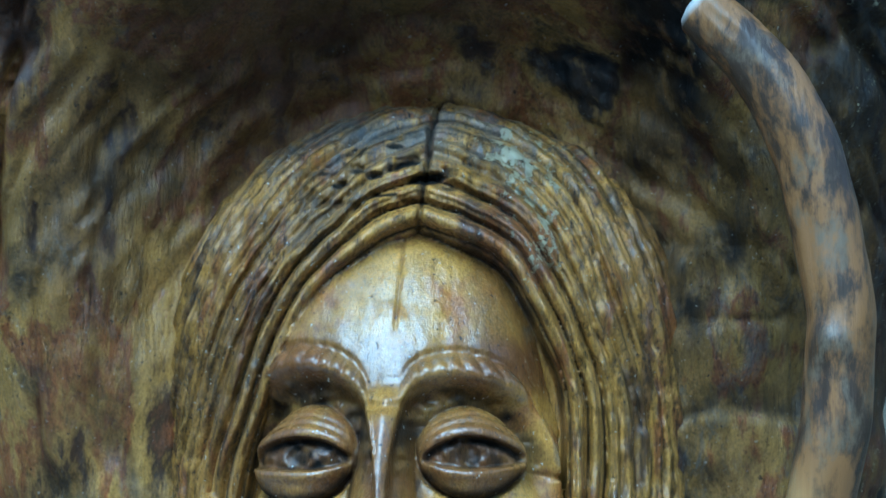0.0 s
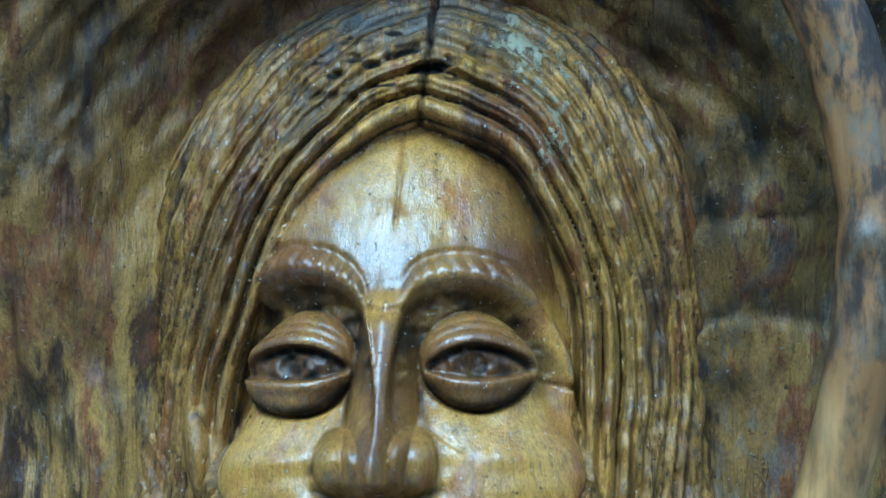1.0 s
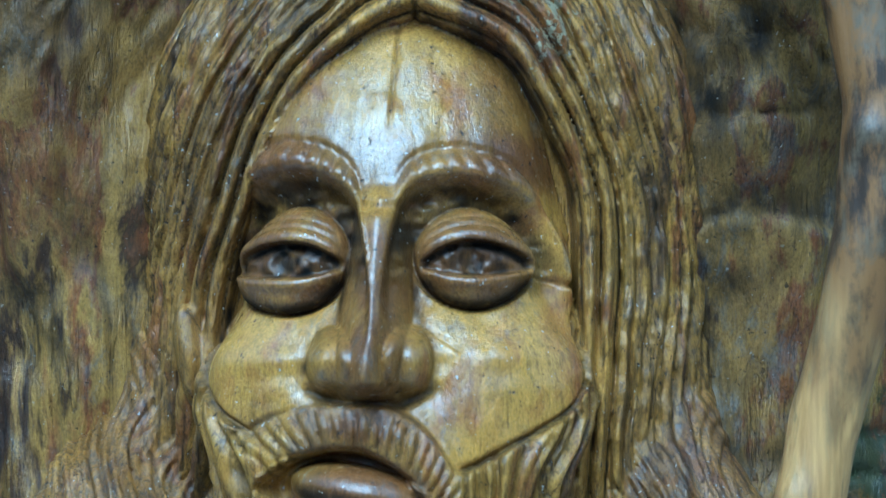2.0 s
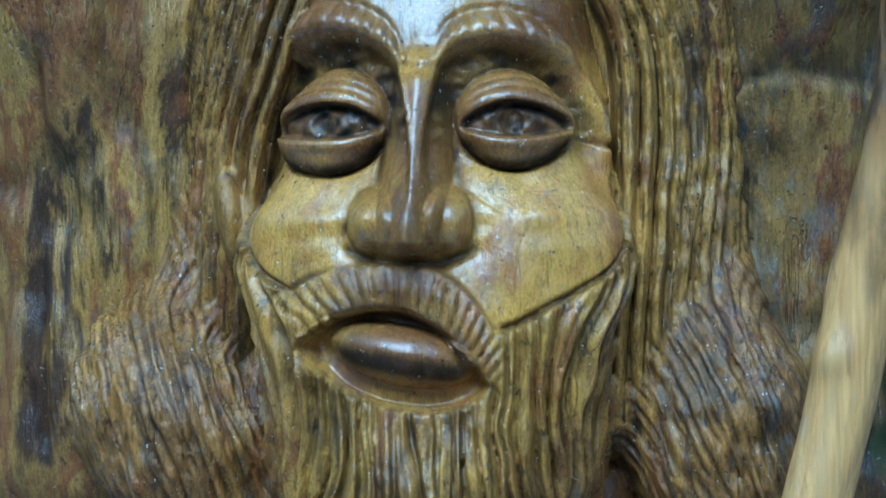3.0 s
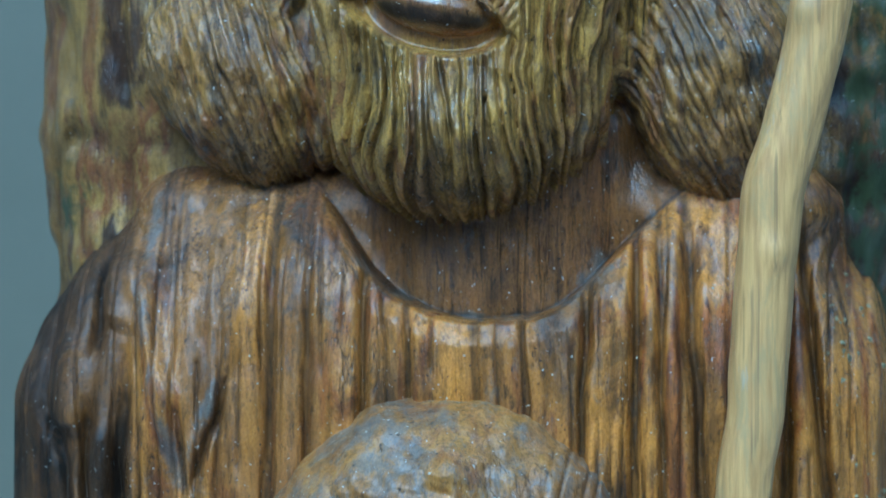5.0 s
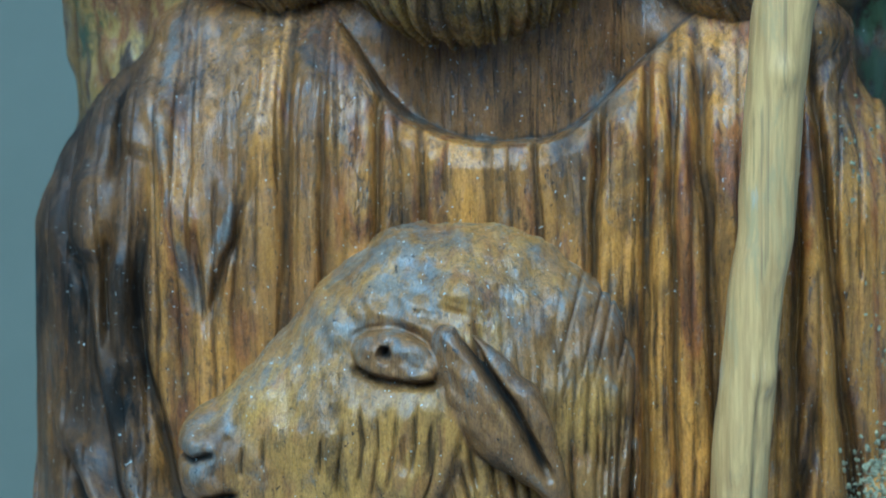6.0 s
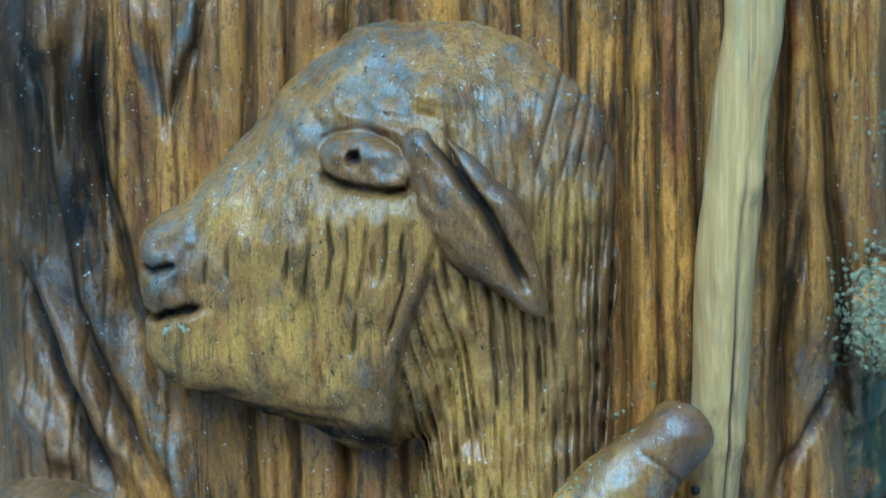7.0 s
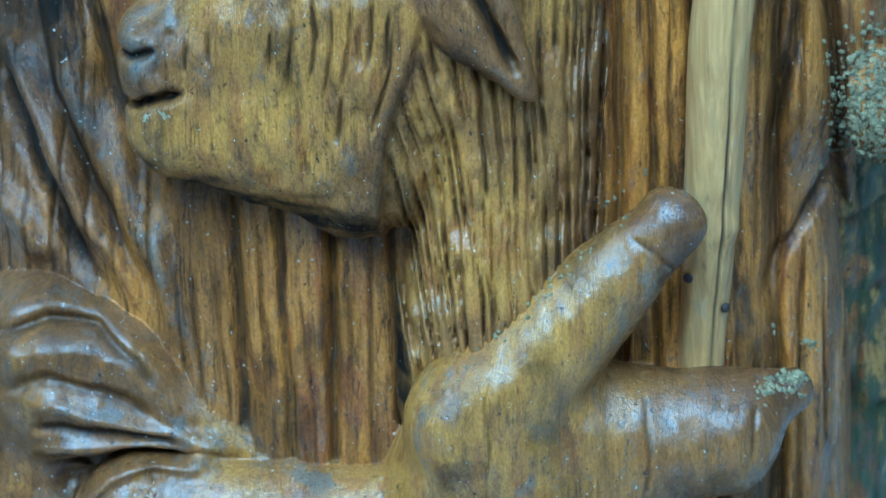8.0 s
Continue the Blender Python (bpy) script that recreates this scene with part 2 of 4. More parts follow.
def ridge(v):
    """Rounded strands with narrow gaps, one per unit of v: 0 in the gap, 1 on the crest."""
    return np.abs(np.sin(np.pi * v)) ** 0.6


def arc(v, xs, ys):
    """A smooth line through a few places."""
    fine = np.linspace(xs[0], xs[-1], 240)
    w = np.hanning(45) / np.hanning(45).sum()
    return np.interp(v, fine, np.convolve(np.pad(np.interp(fine, xs, ys), 22, mode="reflect", reflect_type="odd"), w, mode="valid"))


def stroke(x, z, wide, *way, ends=0.0):
    """A soft line of a given width through a few places: 1 on the line, 0 off it, and fading towards its ends."""
    near, at = np.full(x.shape, 1.0), np.zeros(x.shape)
    size = [math.dist(a, b) for a, b in zip(way, way[1:])]
    gone = 0.0
    for (ax, az), (bx, bz), l in zip(way, way[1:], size):
        h = np.clip(((x - ax) * (bx - ax) + (z - az) * (bz - az)) / (l * l), 0, 1)
        d = np.hypot(x - ax - h * (bx - ax), z - az - h * (bz - az))
        at = np.where(d < near, (gone + h * l) / sum(size), at)
        near = np.minimum(near, d)
        gone += l
    return np.exp(-((near / wide) ** 2)) * (S(0, ends, at) * S(1, 1 - ends, at) if ends else 1.0)


# relief maps over the front view
STEP = 0.0008
MX, MZ = np.meshgrid(np.arange(-0.36, 0.36, STEP), np.arange(0.60, 1.84, STEP), indexing="ij")
MX, MZ = MX.astype(np.float32), MZ.astype(np.float32)


def sample(relief, x, z):
    """The relief map at places x, z."""
    u = np.clip((x + 0.36) / STEP, 0, relief.shape[0] - 2.001)
    v = np.clip((z - 0.60) / STEP, 0, relief.shape[1] - 2.001)
    i, j = u.astype(np.int32), v.astype(np.int32)
    fu, fv = (u - i).astype(np.float32), (v - j).astype(np.float32)
    return (relief[i, j] * (1 - fu) + relief[i + 1, j] * fu) * (1 - fv) + (relief[i, j + 1] * (1 - fu) + relief[i + 1, j + 1] * fu) * fv


def skin(field, lo, hi, h, n=8):
    """The surface field = 0 within the box, as points and quads of about the size h. Depth d points to the viewer (y = -d)."""
    H = h * n
    count = [int(math.ceil((b - a) / H)) for a, b in zip(lo, hi)]
    centre = [lo[k] + (np.arange(count[k]) + 0.5) * H for k in range(3)]
    near = np.abs(field(*[g.astype(np.float32) for g in np.meshgrid(*centre, indexing="ij")])) < H + 0.034
    blocks = np.argwhere(near)
    grid = np.arange(n + 1)
    cells, offs, quads_at = [], [], []
    big = np.array([c * n + 4 for c in count], dtype=np.int64)
    key = lambda c: (c[:, 0] * big[1] + c[:, 1]) * big[2] + c[:, 2]
    corner = np.array([(i, j, k) for i in (0, 1) for j in (0, 1) for k in (0, 1)])
    edges = [(a, b) for a in range(8) for b in range(8) if b > a and abs(corner[a] - corner[b]).sum() == 1]
    for part_ in np.array_split(blocks, max(1, len(blocks) // 1500)):
        g = [(part_[:, k, None] * n + grid) * h + lo[k] for k in range(3)]
        x, d, z = np.broadcast_arrays(g[0][:, :, None, None], g[1][:, None, :, None], g[2][:, None, None, :])
        F = field(x.astype(np.float32), d.astype(np.float32), z.astype(np.float32))
        inside = F < 0
        C = [F[:, i : n + i, j : n + j, k : n + k] for i, j, k in corner]
        total = sum((c < 0).astype(np.int8) for c in C)
        at = np.argwhere((total > 0) & (total < 8))
        if not len(at):
            continue
        V = np.stack([c[tuple(at.T)] for c in C], 1)
        spot, hits = np.zeros((len(at), 3)), np.zeros(len(at))
        for a, b in edges:
            cross = (V[:, a] < 0) != (V[:, b] < 0)
            w = np.where(cross, V[:, a] / np.where(cross, V[:, a] - V[:, b], 1), 0)
            spot += np.where(cross[:, None], corner[a] + w[:, None] * (corner[b] - corner[a]), 0)
            hits += cross
        where = part_[at[:, 0]] * n + at[:, 1:]
        cells.append(where)
        offs.append(where + spot / hits[:, None])
        for axis in range(3):
            low = inside[:, :n, :n, :n]
            high = inside[:, 1:, :n, :n] if axis == 0 else inside[:, :n, 1:, :n] if axis == 1 else inside[:, :n, :n, 1:]
            e = np.argwhere(low != high)
            quads_at.append((axis, part_[e[:, 0]] * n + e[:, 1:], low[tuple(e.T)]))
    cells, offs = np.concatenate(cells), np.concatenate(offs)
    keys = key(cells)
    order = np.argsort(keys)
    keys = keys[order]
    quads = []
    for axis, e, low in quads_at:
        p, q = [k for k in range(3) if k != axis]
        if axis == 1:
            p, q = q, p
        ids, good = [], np.ones(len(e), bool)
        for sp, sq in ((0, 0), (-1, 0), (-1, -1), (0, -1)):
            c = e.copy()
            c[:, p] += sp
            c[:, q] += sq
            k = key(c)
            f = np.clip(np.searchsorted(keys, k), 0, len(keys) - 1)
            good &= (keys[f] == k) & (c.min(1) >= 0)
            ids.append(order[f])
        quad = np.stack(ids, 1)
        quad[~low] = quad[~low][:, ::-1]
        quads.append(quad[good])
    quads = np.concatenate(quads)
    v = (offs * h + np.array(lo)).astype(np.float32)
    for _ in range(2):
        f0 = field(*v.T)
        e = h * 0.4
        grad = np.stack([(field(*(v + np.float32(e) * np.eye(3, dtype=np.float32)[k]).T) - f0) / e for k in range(3)], 1)
        step = (f0 / np.maximum((grad**2).sum(1), 0.2))[:, None] * grad
        v = v - np.clip(step, -h, h)
    return v, quads


def mesh_from(name, v, quads, mat, attributes=()):
    me = bpy.data.meshes.new(name)
    co = np.stack([v[:, 0], -v[:, 1], v[:, 2]], 1).astype(np.float32)
    me.vertices.add(len(co))
    me.vertices.foreach_set("co", co.ravel())
    me.loops.add(quads.size)
    me.loops.foreach_set("vertex_index", quads.ravel().astype(np.int32))
    me.polygons.add(len(quads))
    me.polygons.foreach_set("loop_start", np.arange(0, quads.size, 4, dtype=np.int32))
    me.update(calc_edges=True)
    me.validate()
    for key_, values in attributes:
        me.attributes.new(key_, "FLOAT", "POINT").data.foreach_set("value", np.clip(values, 0, 1).astype(np.float32))
    me.shade_smooth()
    me.materials.append(mat)
    return me


# ---- the carved figure ----
def face_relief():
    x, z = MX, MZ
    w = x + 0.0015 * grain2(x, z, 0.02, 0.02, 1)
    f, cuts = np.zeros_like(x), np.zeros_like(x)
    # arched brows over deep rough sockets, and heavy lids round the eyes
    for xe, half, zc, high, xs, zs in ((-0.0495, 0.0315, 1.4730, 0.0290, (-0.096, -0.091, -0.087, -0.083, -0.077, -0.065, -0.051, -0.034, -0.022, -0.015, -0.009, -0.004), (1.440, 1.458, 1.478, 1.496, 1.508, 1.516, 1.519, 1.517, 1.510, 1.503, 1.490, 1.440)),
                                       (0.0460, 0.0305, 1.4725, 0.0268, (0.000, 0.005, 0.014, 0.026, 0.042, 0.058, 0.070, 0.077, 0.083, 0.089), (1.450, 1.497, 1.508, 1.513, 1.514, 1.509, 1.501, 1.491, 1.474, 1.445))):
        drop = arc(x, xs, zs) - z
        span = S(xs[0], xs[0] + (0.010 if xe < 0 else 0.004), x) * S(xs[-1], xs[-1] - (0.010 if xe > 0 else 0.004), x)
        q, p = (x - xe) / half, (z - zc) / high
        m = 1 - q * q - p * p
        under = span * S(-0.0035, 0.0105, drop)
        f -= 0.0145 * under * S(1.418, 1.462, z)
        clear = S(0.002, 0.013, np.abs(x - 0.0015))
        rise = span * clear * np.exp(-((drop + 0.0062) / 0.0066) ** 2)
        f += 0.0046 * rise
        ticks = ridge((x + 0.35 * np.sign(xe) * (z - 1.5) + 0.0014 * grain2(x, z, 0.012, 0.02, 101)) / 0.0082)
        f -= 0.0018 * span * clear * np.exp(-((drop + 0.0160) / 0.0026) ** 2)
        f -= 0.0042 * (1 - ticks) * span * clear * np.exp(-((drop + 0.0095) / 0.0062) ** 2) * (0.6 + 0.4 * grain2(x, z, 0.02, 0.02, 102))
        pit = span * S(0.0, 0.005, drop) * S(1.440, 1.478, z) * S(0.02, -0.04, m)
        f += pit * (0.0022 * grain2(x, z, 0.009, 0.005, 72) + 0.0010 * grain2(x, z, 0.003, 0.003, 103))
        # sockets coloured dark, standing in for shade under the brows
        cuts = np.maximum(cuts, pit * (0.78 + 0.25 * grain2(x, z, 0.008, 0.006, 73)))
        # lids: one rounded swelling, slit open
        f += 0.0165 * np.clip(m, 0, 1) ** 0.62
        side = np.clip(1 - q * q, 0, 1)
        upper, lower = 1.4685 + 0.0135 * side, 1.4670 - 0.0058 * side
        slit = S(0, 0.0018, upper - z) * S(0, 0.0025, z - lower) * S(0.94, 0.78, np.abs(q))
        f -= 0.0105 * slit * side**0.5
        f += slit * (0.0036 * dome(x, z, xe, 1.4695, 0.026, 0.013, 0.6) + 0.0011 * grain2(x, z, 0.0035, 0.004, 71))
        f -= 0.0028 * slit * dome(x, z, xe - 0.001, 1.4700, 0.0065, 0.0065)
        # eyeball darkened, with the upper lid's shadow painted on, and a dark pupil
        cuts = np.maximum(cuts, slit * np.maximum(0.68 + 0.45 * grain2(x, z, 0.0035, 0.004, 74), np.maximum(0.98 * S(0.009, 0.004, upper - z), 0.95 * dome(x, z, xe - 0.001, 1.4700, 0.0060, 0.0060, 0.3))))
        f += 0.0014 * np.exp(-((z - upper - 0.0035) / 0.003) ** 2) * S(1.0, 0.6, np.abs(q)) + 0.0020 * np.exp(-((z - lower + 0.0030) / 0.003) ** 2) * S(0.80, 0.35, np.abs(q))
        for gap, deep in ((0.0072, 0.0008), (0.0120, 0.0009)):
            f -= deep * np.exp(-((z - upper - gap) / 0.0010) ** 2) * S(0.9, 0.6, np.abs(q))
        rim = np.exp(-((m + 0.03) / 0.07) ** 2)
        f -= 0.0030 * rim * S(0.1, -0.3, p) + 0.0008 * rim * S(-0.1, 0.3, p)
        # lower lids: dark staining plus painted shade on their underside
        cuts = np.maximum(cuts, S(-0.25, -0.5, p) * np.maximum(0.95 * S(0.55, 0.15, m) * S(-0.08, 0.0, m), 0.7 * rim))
    f -= 0.0030 * stroke(x, z, 0.0016, (0.078, 1.463), (0.086, 1.459), (0.093, 1.461))
    # nose
    xn = -0.004 - 0.06 * (1.45 - z)
    wide, high = arc(z, (1.385, 1.40, 1.413, 1.428, 1.445, 1.49, 1.51, 1.525), (0.0160, 0.0160, 0.0155, 0.0175, 0.0195, 0.0150, 0.0135, 0.013)), arc(z, (1.39, 1.40, 1.412, 1.46, 1.490, 1.505, 1.515), (0.028, 0.032, 0.036, 0.025, 0.017, 0.010, 0.0))
    f += high * np.clip(1 - (np.abs(x - xn) / wide) ** 1.45, 0, 1) ** 0.85 * S(1.396, 1.408, z) * S(1.515, 1.497, z)
    f -= 0.0045 * np.exp(-((z - 1.497 - 0.10 * np.abs(x)) / 0.0035) ** 2) * S(0.017, 0.010, np.abs(x + 0.001))
    f += 0.017 * dome(x, z, -0.0265, 1.4185, 0.0120, 0.0190, 0.7) * S(1.398, 1.408, z) + 0.017 * dome(x, z, 0.0135, 1.4185, 0.0120, 0.0190, 0.7) * S(1.398, 1.408, z)
    f -= 0.0015 * stroke(x, z, 0.0020, (-0.0185, 1.436), (-0.0165, 1.420), (-0.0190, 1.405)) + 0.0015 * stroke(x, z, 0.0020, (0.0055, 1.436), (0.0035, 1.420), (0.0045, 1.405))
    f -= 0.002 * bell(x, z, -0.041, 1.408, 0.006, 0.014) + 0.002 * bell(x, z, 0.029, 1.408, 0.006, 0.014)
    flat = 0.130 * (1 - np.sqrt(np.clip(1 - (np.minimum(np.abs(x - 0.003), 0.085) / 0.103) ** 2, 0, 1)))
    low_half = S(1.50, 1.462, z)
    f += flat * (0.30 * (1 - low_half) * S(0.086, 0.045, np.abs(x - 0.003)) + 0.45 * low_half * S(0.097, 0.066, np.abs(x - 0.004))) * S(1.315, 1.395, z)
    # shadow under the nose, painted as a dark strip
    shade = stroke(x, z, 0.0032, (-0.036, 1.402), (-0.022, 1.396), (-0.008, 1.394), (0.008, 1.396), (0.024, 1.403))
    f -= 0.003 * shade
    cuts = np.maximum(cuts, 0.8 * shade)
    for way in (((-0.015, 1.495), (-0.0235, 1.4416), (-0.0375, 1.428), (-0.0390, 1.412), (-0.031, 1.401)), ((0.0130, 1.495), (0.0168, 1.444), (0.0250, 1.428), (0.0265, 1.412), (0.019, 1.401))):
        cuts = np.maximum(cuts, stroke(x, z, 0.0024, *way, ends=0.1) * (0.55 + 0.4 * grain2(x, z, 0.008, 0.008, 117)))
    # cheeks
    f += 0.003 * bell(x, z, -0.055, 1.412, 0.034, 0.024) + 0.003 * bell(x, z, 0.058, 1.410, 0.034, 0.026)
    f += 0.0009 * grain2(x, z, 0.013, 0.010, 104) * S(1.39, 1.42, z) * S(1.46, 1.44, z)
    f -= 0.0014 * np.exp(-((z - 1.430 + 0.75 * (x - 0.030)) / 0.0012) ** 2) * S(0.020, 0.026, x) * S(0.044, 0.036, x)
    f += 0.031 * bell(x, z, -0.004, 1.270, 0.058, 0.036)
    # beard with strands that run together at the chin
    u = x - 0.003
    edge = np.where(x < 0, arc(-x, (0, 0.034, 0.050, 0.060, 0.068, 0.075, 0.081, 0.086, 0.10), (1.355, 1.363, 1.372, 1.381, 1.392, 1.408, 1.428, 1.455, 1.54)),
                    arc(x, (0, 0.034, 0.046, 0.063, 0.074, 0.081, 0.086, 0.090, 0.105), (1.355, 1.361, 1.3645, 1.374, 1.387, 1.403, 1.432, 1.462, 1.55)))
    beard = S(-0.0012, 0.0018, edge - z)
    c = u / np.sqrt(np.clip(1 - ((1.43 - z) / 0.235) ** 2, 0.08, 1)) + 0.0045 * grain2(x, z, 0.018, 0.05, 2) + 0.0015 * grain2(x, z, 0.006, 0.02, 61) + 0.0022 * grain2(x, z, 0.010, 0.035, 108)
    c += 0.10 * (z - 1.36) * np.tanh((u + 0.02) / 0.03)
    cut = 0.5 + 0.5 * grain2(x, z, 0.02, 0.035, 3)
    r1, r2 = ridge(c / 0.0092), ridge(c / 0.0046 + 0.3)
    f += beard * (0.0085 - 0.0085 * S(0.076, 0.094, np.abs(x - 0.002)) + (r1 - 1) * (0.0062 + 0.0036 * cut) + (r2 - 1) * 0.0018)
    g = gouge(c / 0.0060 + 0.37, z, 0.030, 80)
    f -= 0.0032 * beard * g
    chip = gouge(c / 0.0041 + 0.15, z + 0.3 * x, 0.011, 109, 0.22)
    f -= 0.0017 * beard * chip
    f += 0.0011 * beard * grain2(x, z, 0.005, 0.009, 110)
    line = np.exp(-((edge - z) / 0.0022) ** 2) * S(0.036, 0.044, np.abs(u + 0.004))
    f -= 0.0040 * line
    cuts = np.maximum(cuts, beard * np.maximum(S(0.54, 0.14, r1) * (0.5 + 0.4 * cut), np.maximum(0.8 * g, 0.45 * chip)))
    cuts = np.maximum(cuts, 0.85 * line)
    # moustache and mouth
    top = arc(x, (-0.085, -0.074, -0.063, -0.054, -0.038, -0.017, 0.004, 0.022, 0.032, 0.040, 0.050), (1.340, 1.358, 1.377, 1.387, 1.396, 1.398, 1.397, 1.386, 1.372, 1.358, 1.335))
    low = arc(x, (-0.085, -0.066, -0.056, -0.045, -0.026, -0.007, 0.011, 0.027, 0.034, 0.050), (1.325, 1.349, 1.364, 1.371, 1.375, 1.373, 1.362, 1.345, 1.336, 1.315))
    tall = np.clip((top - z) / np.maximum(top - low, 0.004), -0.5, 1.5)
    tash = S(-0.06, 0.10, tall) * S(1.06, 0.90, tall) * S(-0.065, -0.055, x) * S(0.044, 0.034, x)
    skew = z - 1.3515 + 0.18 * (x + 0.0115)
    rr = np.sqrt(((x + 0.0135) / 0.0490) ** 2 + (skew / np.where(skew > 0, 0.0240, 0.0285)) ** 2)
    hollow = S(1.06, 0.90, rr) * S(0.0, 0.003, low - z)
    around = np.arctan2(x + 0.013, z - 1.285)
    rt = ridge(around * 15.5 + 0.40 * grain2(x, z, 0.02, 0.02, 29))
    f = f * (1 - np.maximum(hollow, tash)) + hollow * (-0.009)
    f += tash * (0.006 + 0.0065 * np.clip(4 * tall * (1 - tall), 0, 1) ** 0.7 + (rt - 1) * 0.0042 * S(0.0, 0.3, tall) * S(1.0, 0.7, tall))
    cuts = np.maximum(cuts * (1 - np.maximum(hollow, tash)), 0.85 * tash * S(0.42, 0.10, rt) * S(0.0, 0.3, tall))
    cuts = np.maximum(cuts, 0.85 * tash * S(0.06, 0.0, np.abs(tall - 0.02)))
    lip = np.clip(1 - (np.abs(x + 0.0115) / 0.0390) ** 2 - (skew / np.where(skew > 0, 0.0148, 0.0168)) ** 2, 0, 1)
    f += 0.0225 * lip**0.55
    # gap above the lip and the lip's lower half coloured darker
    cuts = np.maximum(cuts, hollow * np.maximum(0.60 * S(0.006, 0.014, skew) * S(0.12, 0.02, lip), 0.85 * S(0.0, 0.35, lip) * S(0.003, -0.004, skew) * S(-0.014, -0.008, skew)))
    f += 0.002 * bell(x, z, -0.058, 1.341, 0.010, 0.008)
    beard = beard * (1 - hollow)
    show = tash
    # a drying crack up the forehead
    crack = np.exp(-((x - 0.003 - 0.06 * (z - 1.54)) / 0.0008) ** 2) * S(1.535, 1.55, z)
    f -= 0.0018 * crack
    cuts = np.maximum(cuts, 0.5 * crack)
    f += 0.0008 * grain2(w, z, 0.024, 0.05, 4) + 0.0003 * grain2(w, z, 0.007, 0.014, 107) + 0.0002 * grain2(w, z, 0.003, 0.010, 5)
    return f.astype(np.float32), cuts.astype(np.float32), (1 - np.maximum(beard, show)).astype(np.float32)


def hair_relief():
    x, z = MX, MZ
    u = x - 0.015 - 0.08 * (z - 1.60)
    u = u - 0.004
    e = np.sqrt((u / 0.0955) ** 2 + (np.maximum(z - 1.44, 0) / 0.161) ** 2) + 0.020 * grain2(x, z, 0.035, 0.05, 6) + 0.010 * grain2(x, z, 0.012, 0.03, 7)
    # the hairline comes to a point under the parting
    e = e - 0.03 * np.exp(-(u / 0.012) ** 2) * S(1.55, 1.60, z)
    out = S(0.945, 1.010, e)
    r1, r2, r3 = ridge((e - 1.0) / 0.092 + 0.10 * grain2(x, z, 0.03, 0.06, 82)), ridge(e / 0.066 + 0.25 * grain2(x, z, 0.05, 0.08, 63)), 0.5 + 0.5 * grain2(e, z, 0.02, 0.06, 63)
    blend = S(1.20, 1.30, e + 0.05 * grain2(x, z, 0.03, 0.03, 8))
    rough = 0.6 + 0.4 * grain2(x, z, 0.012, 0.015, 64)
    f = out * (0.0125 + (r1 - 1) * 0.0115 * (1 - blend) + blend * ((r2 - 1) * 0.0048 + (r3 - 1) * 0.0022 * rough)) - 0.018 * (1 - out)
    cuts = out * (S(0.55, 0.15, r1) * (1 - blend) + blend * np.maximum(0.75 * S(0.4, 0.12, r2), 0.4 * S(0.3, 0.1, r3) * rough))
    g = gouge(e / 0.047 + 0.2, z + 0.5 * np.abs(u), 0.035, 84)
    f -= 0.0030 * out * g * (0.35 + 0.65 * blend)
    nib = gouge(e / 0.030 + 0.4, z + 0.5 * np.abs(u), 0.010, 111, 0.22)
    f += out * (0.0012 * grain2(x, z, 0.005, 0.008, 112) - 0.0014 * nib)
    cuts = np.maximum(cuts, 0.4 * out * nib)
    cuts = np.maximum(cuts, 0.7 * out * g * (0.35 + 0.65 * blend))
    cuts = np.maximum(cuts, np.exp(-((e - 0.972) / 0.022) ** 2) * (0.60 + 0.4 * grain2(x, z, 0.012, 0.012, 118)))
    part_line = np.exp(-((x - 0.0165 - 0.10 * (z - 1.62) - 0.001 * grain2(x, z, 0.01, 0.012, 9)) / 0.0017) ** 2) * S(1.588, 1.60, z)
    f -= 0.006 * part_line
    # worn chips on the crown
    chips = S(0.22, 0.4, grain2(x, z, 0.011, 0.0040, 10)) * S(1.610, 1.625, z) * S(1.672, 1.655, z) * S(0.075, 0.03, np.abs(x + 0.005))
    f -= 0.0022 * chips
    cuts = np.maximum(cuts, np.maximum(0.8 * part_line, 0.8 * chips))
    return f.astype(np.float32), cuts.astype(np.float32)


def lump_relief():
    x, z = MX, MZ
    left = x < 0
    c = np.where(left, x + 0.14 + 0.35 * (z - 1.32), x - 0.15 + 0.45 * (z - 1.30)) + 0.0035 * grain2(x, z, 0.03, 0.05, 11) + 0.001 * grain2(x, z, 0.006, 0.02, 65)
    c = c / np.sqrt(np.clip(1 - ((z - 1.32) / 0.14) ** 2, 0.2, 1))
    r1, r2 = ridge(c / 0.0092), ridge(c / 0.0045)
    rough = 0.6 + 0.4 * grain2(x, z, 0.015, 0.03, 12)
    f = (r1 - 1) * 0.0032 * rough + 0.003 * grain2(x, z, 0.018, 0.02, 13)
    g = np.maximum(gouge(c / 0.0062 + 0.3, z, 0.030, 88), 0.6 * gouge(c / 0.0042, z, 0.010, 113, 0.22))
    f -= 0.0028 * g
    f += 0.0012 * grain2(x, z, 0.005, 0.009, 114)
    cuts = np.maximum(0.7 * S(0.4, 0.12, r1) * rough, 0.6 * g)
    return f.astype(np.float32), cuts.astype(np.float32)


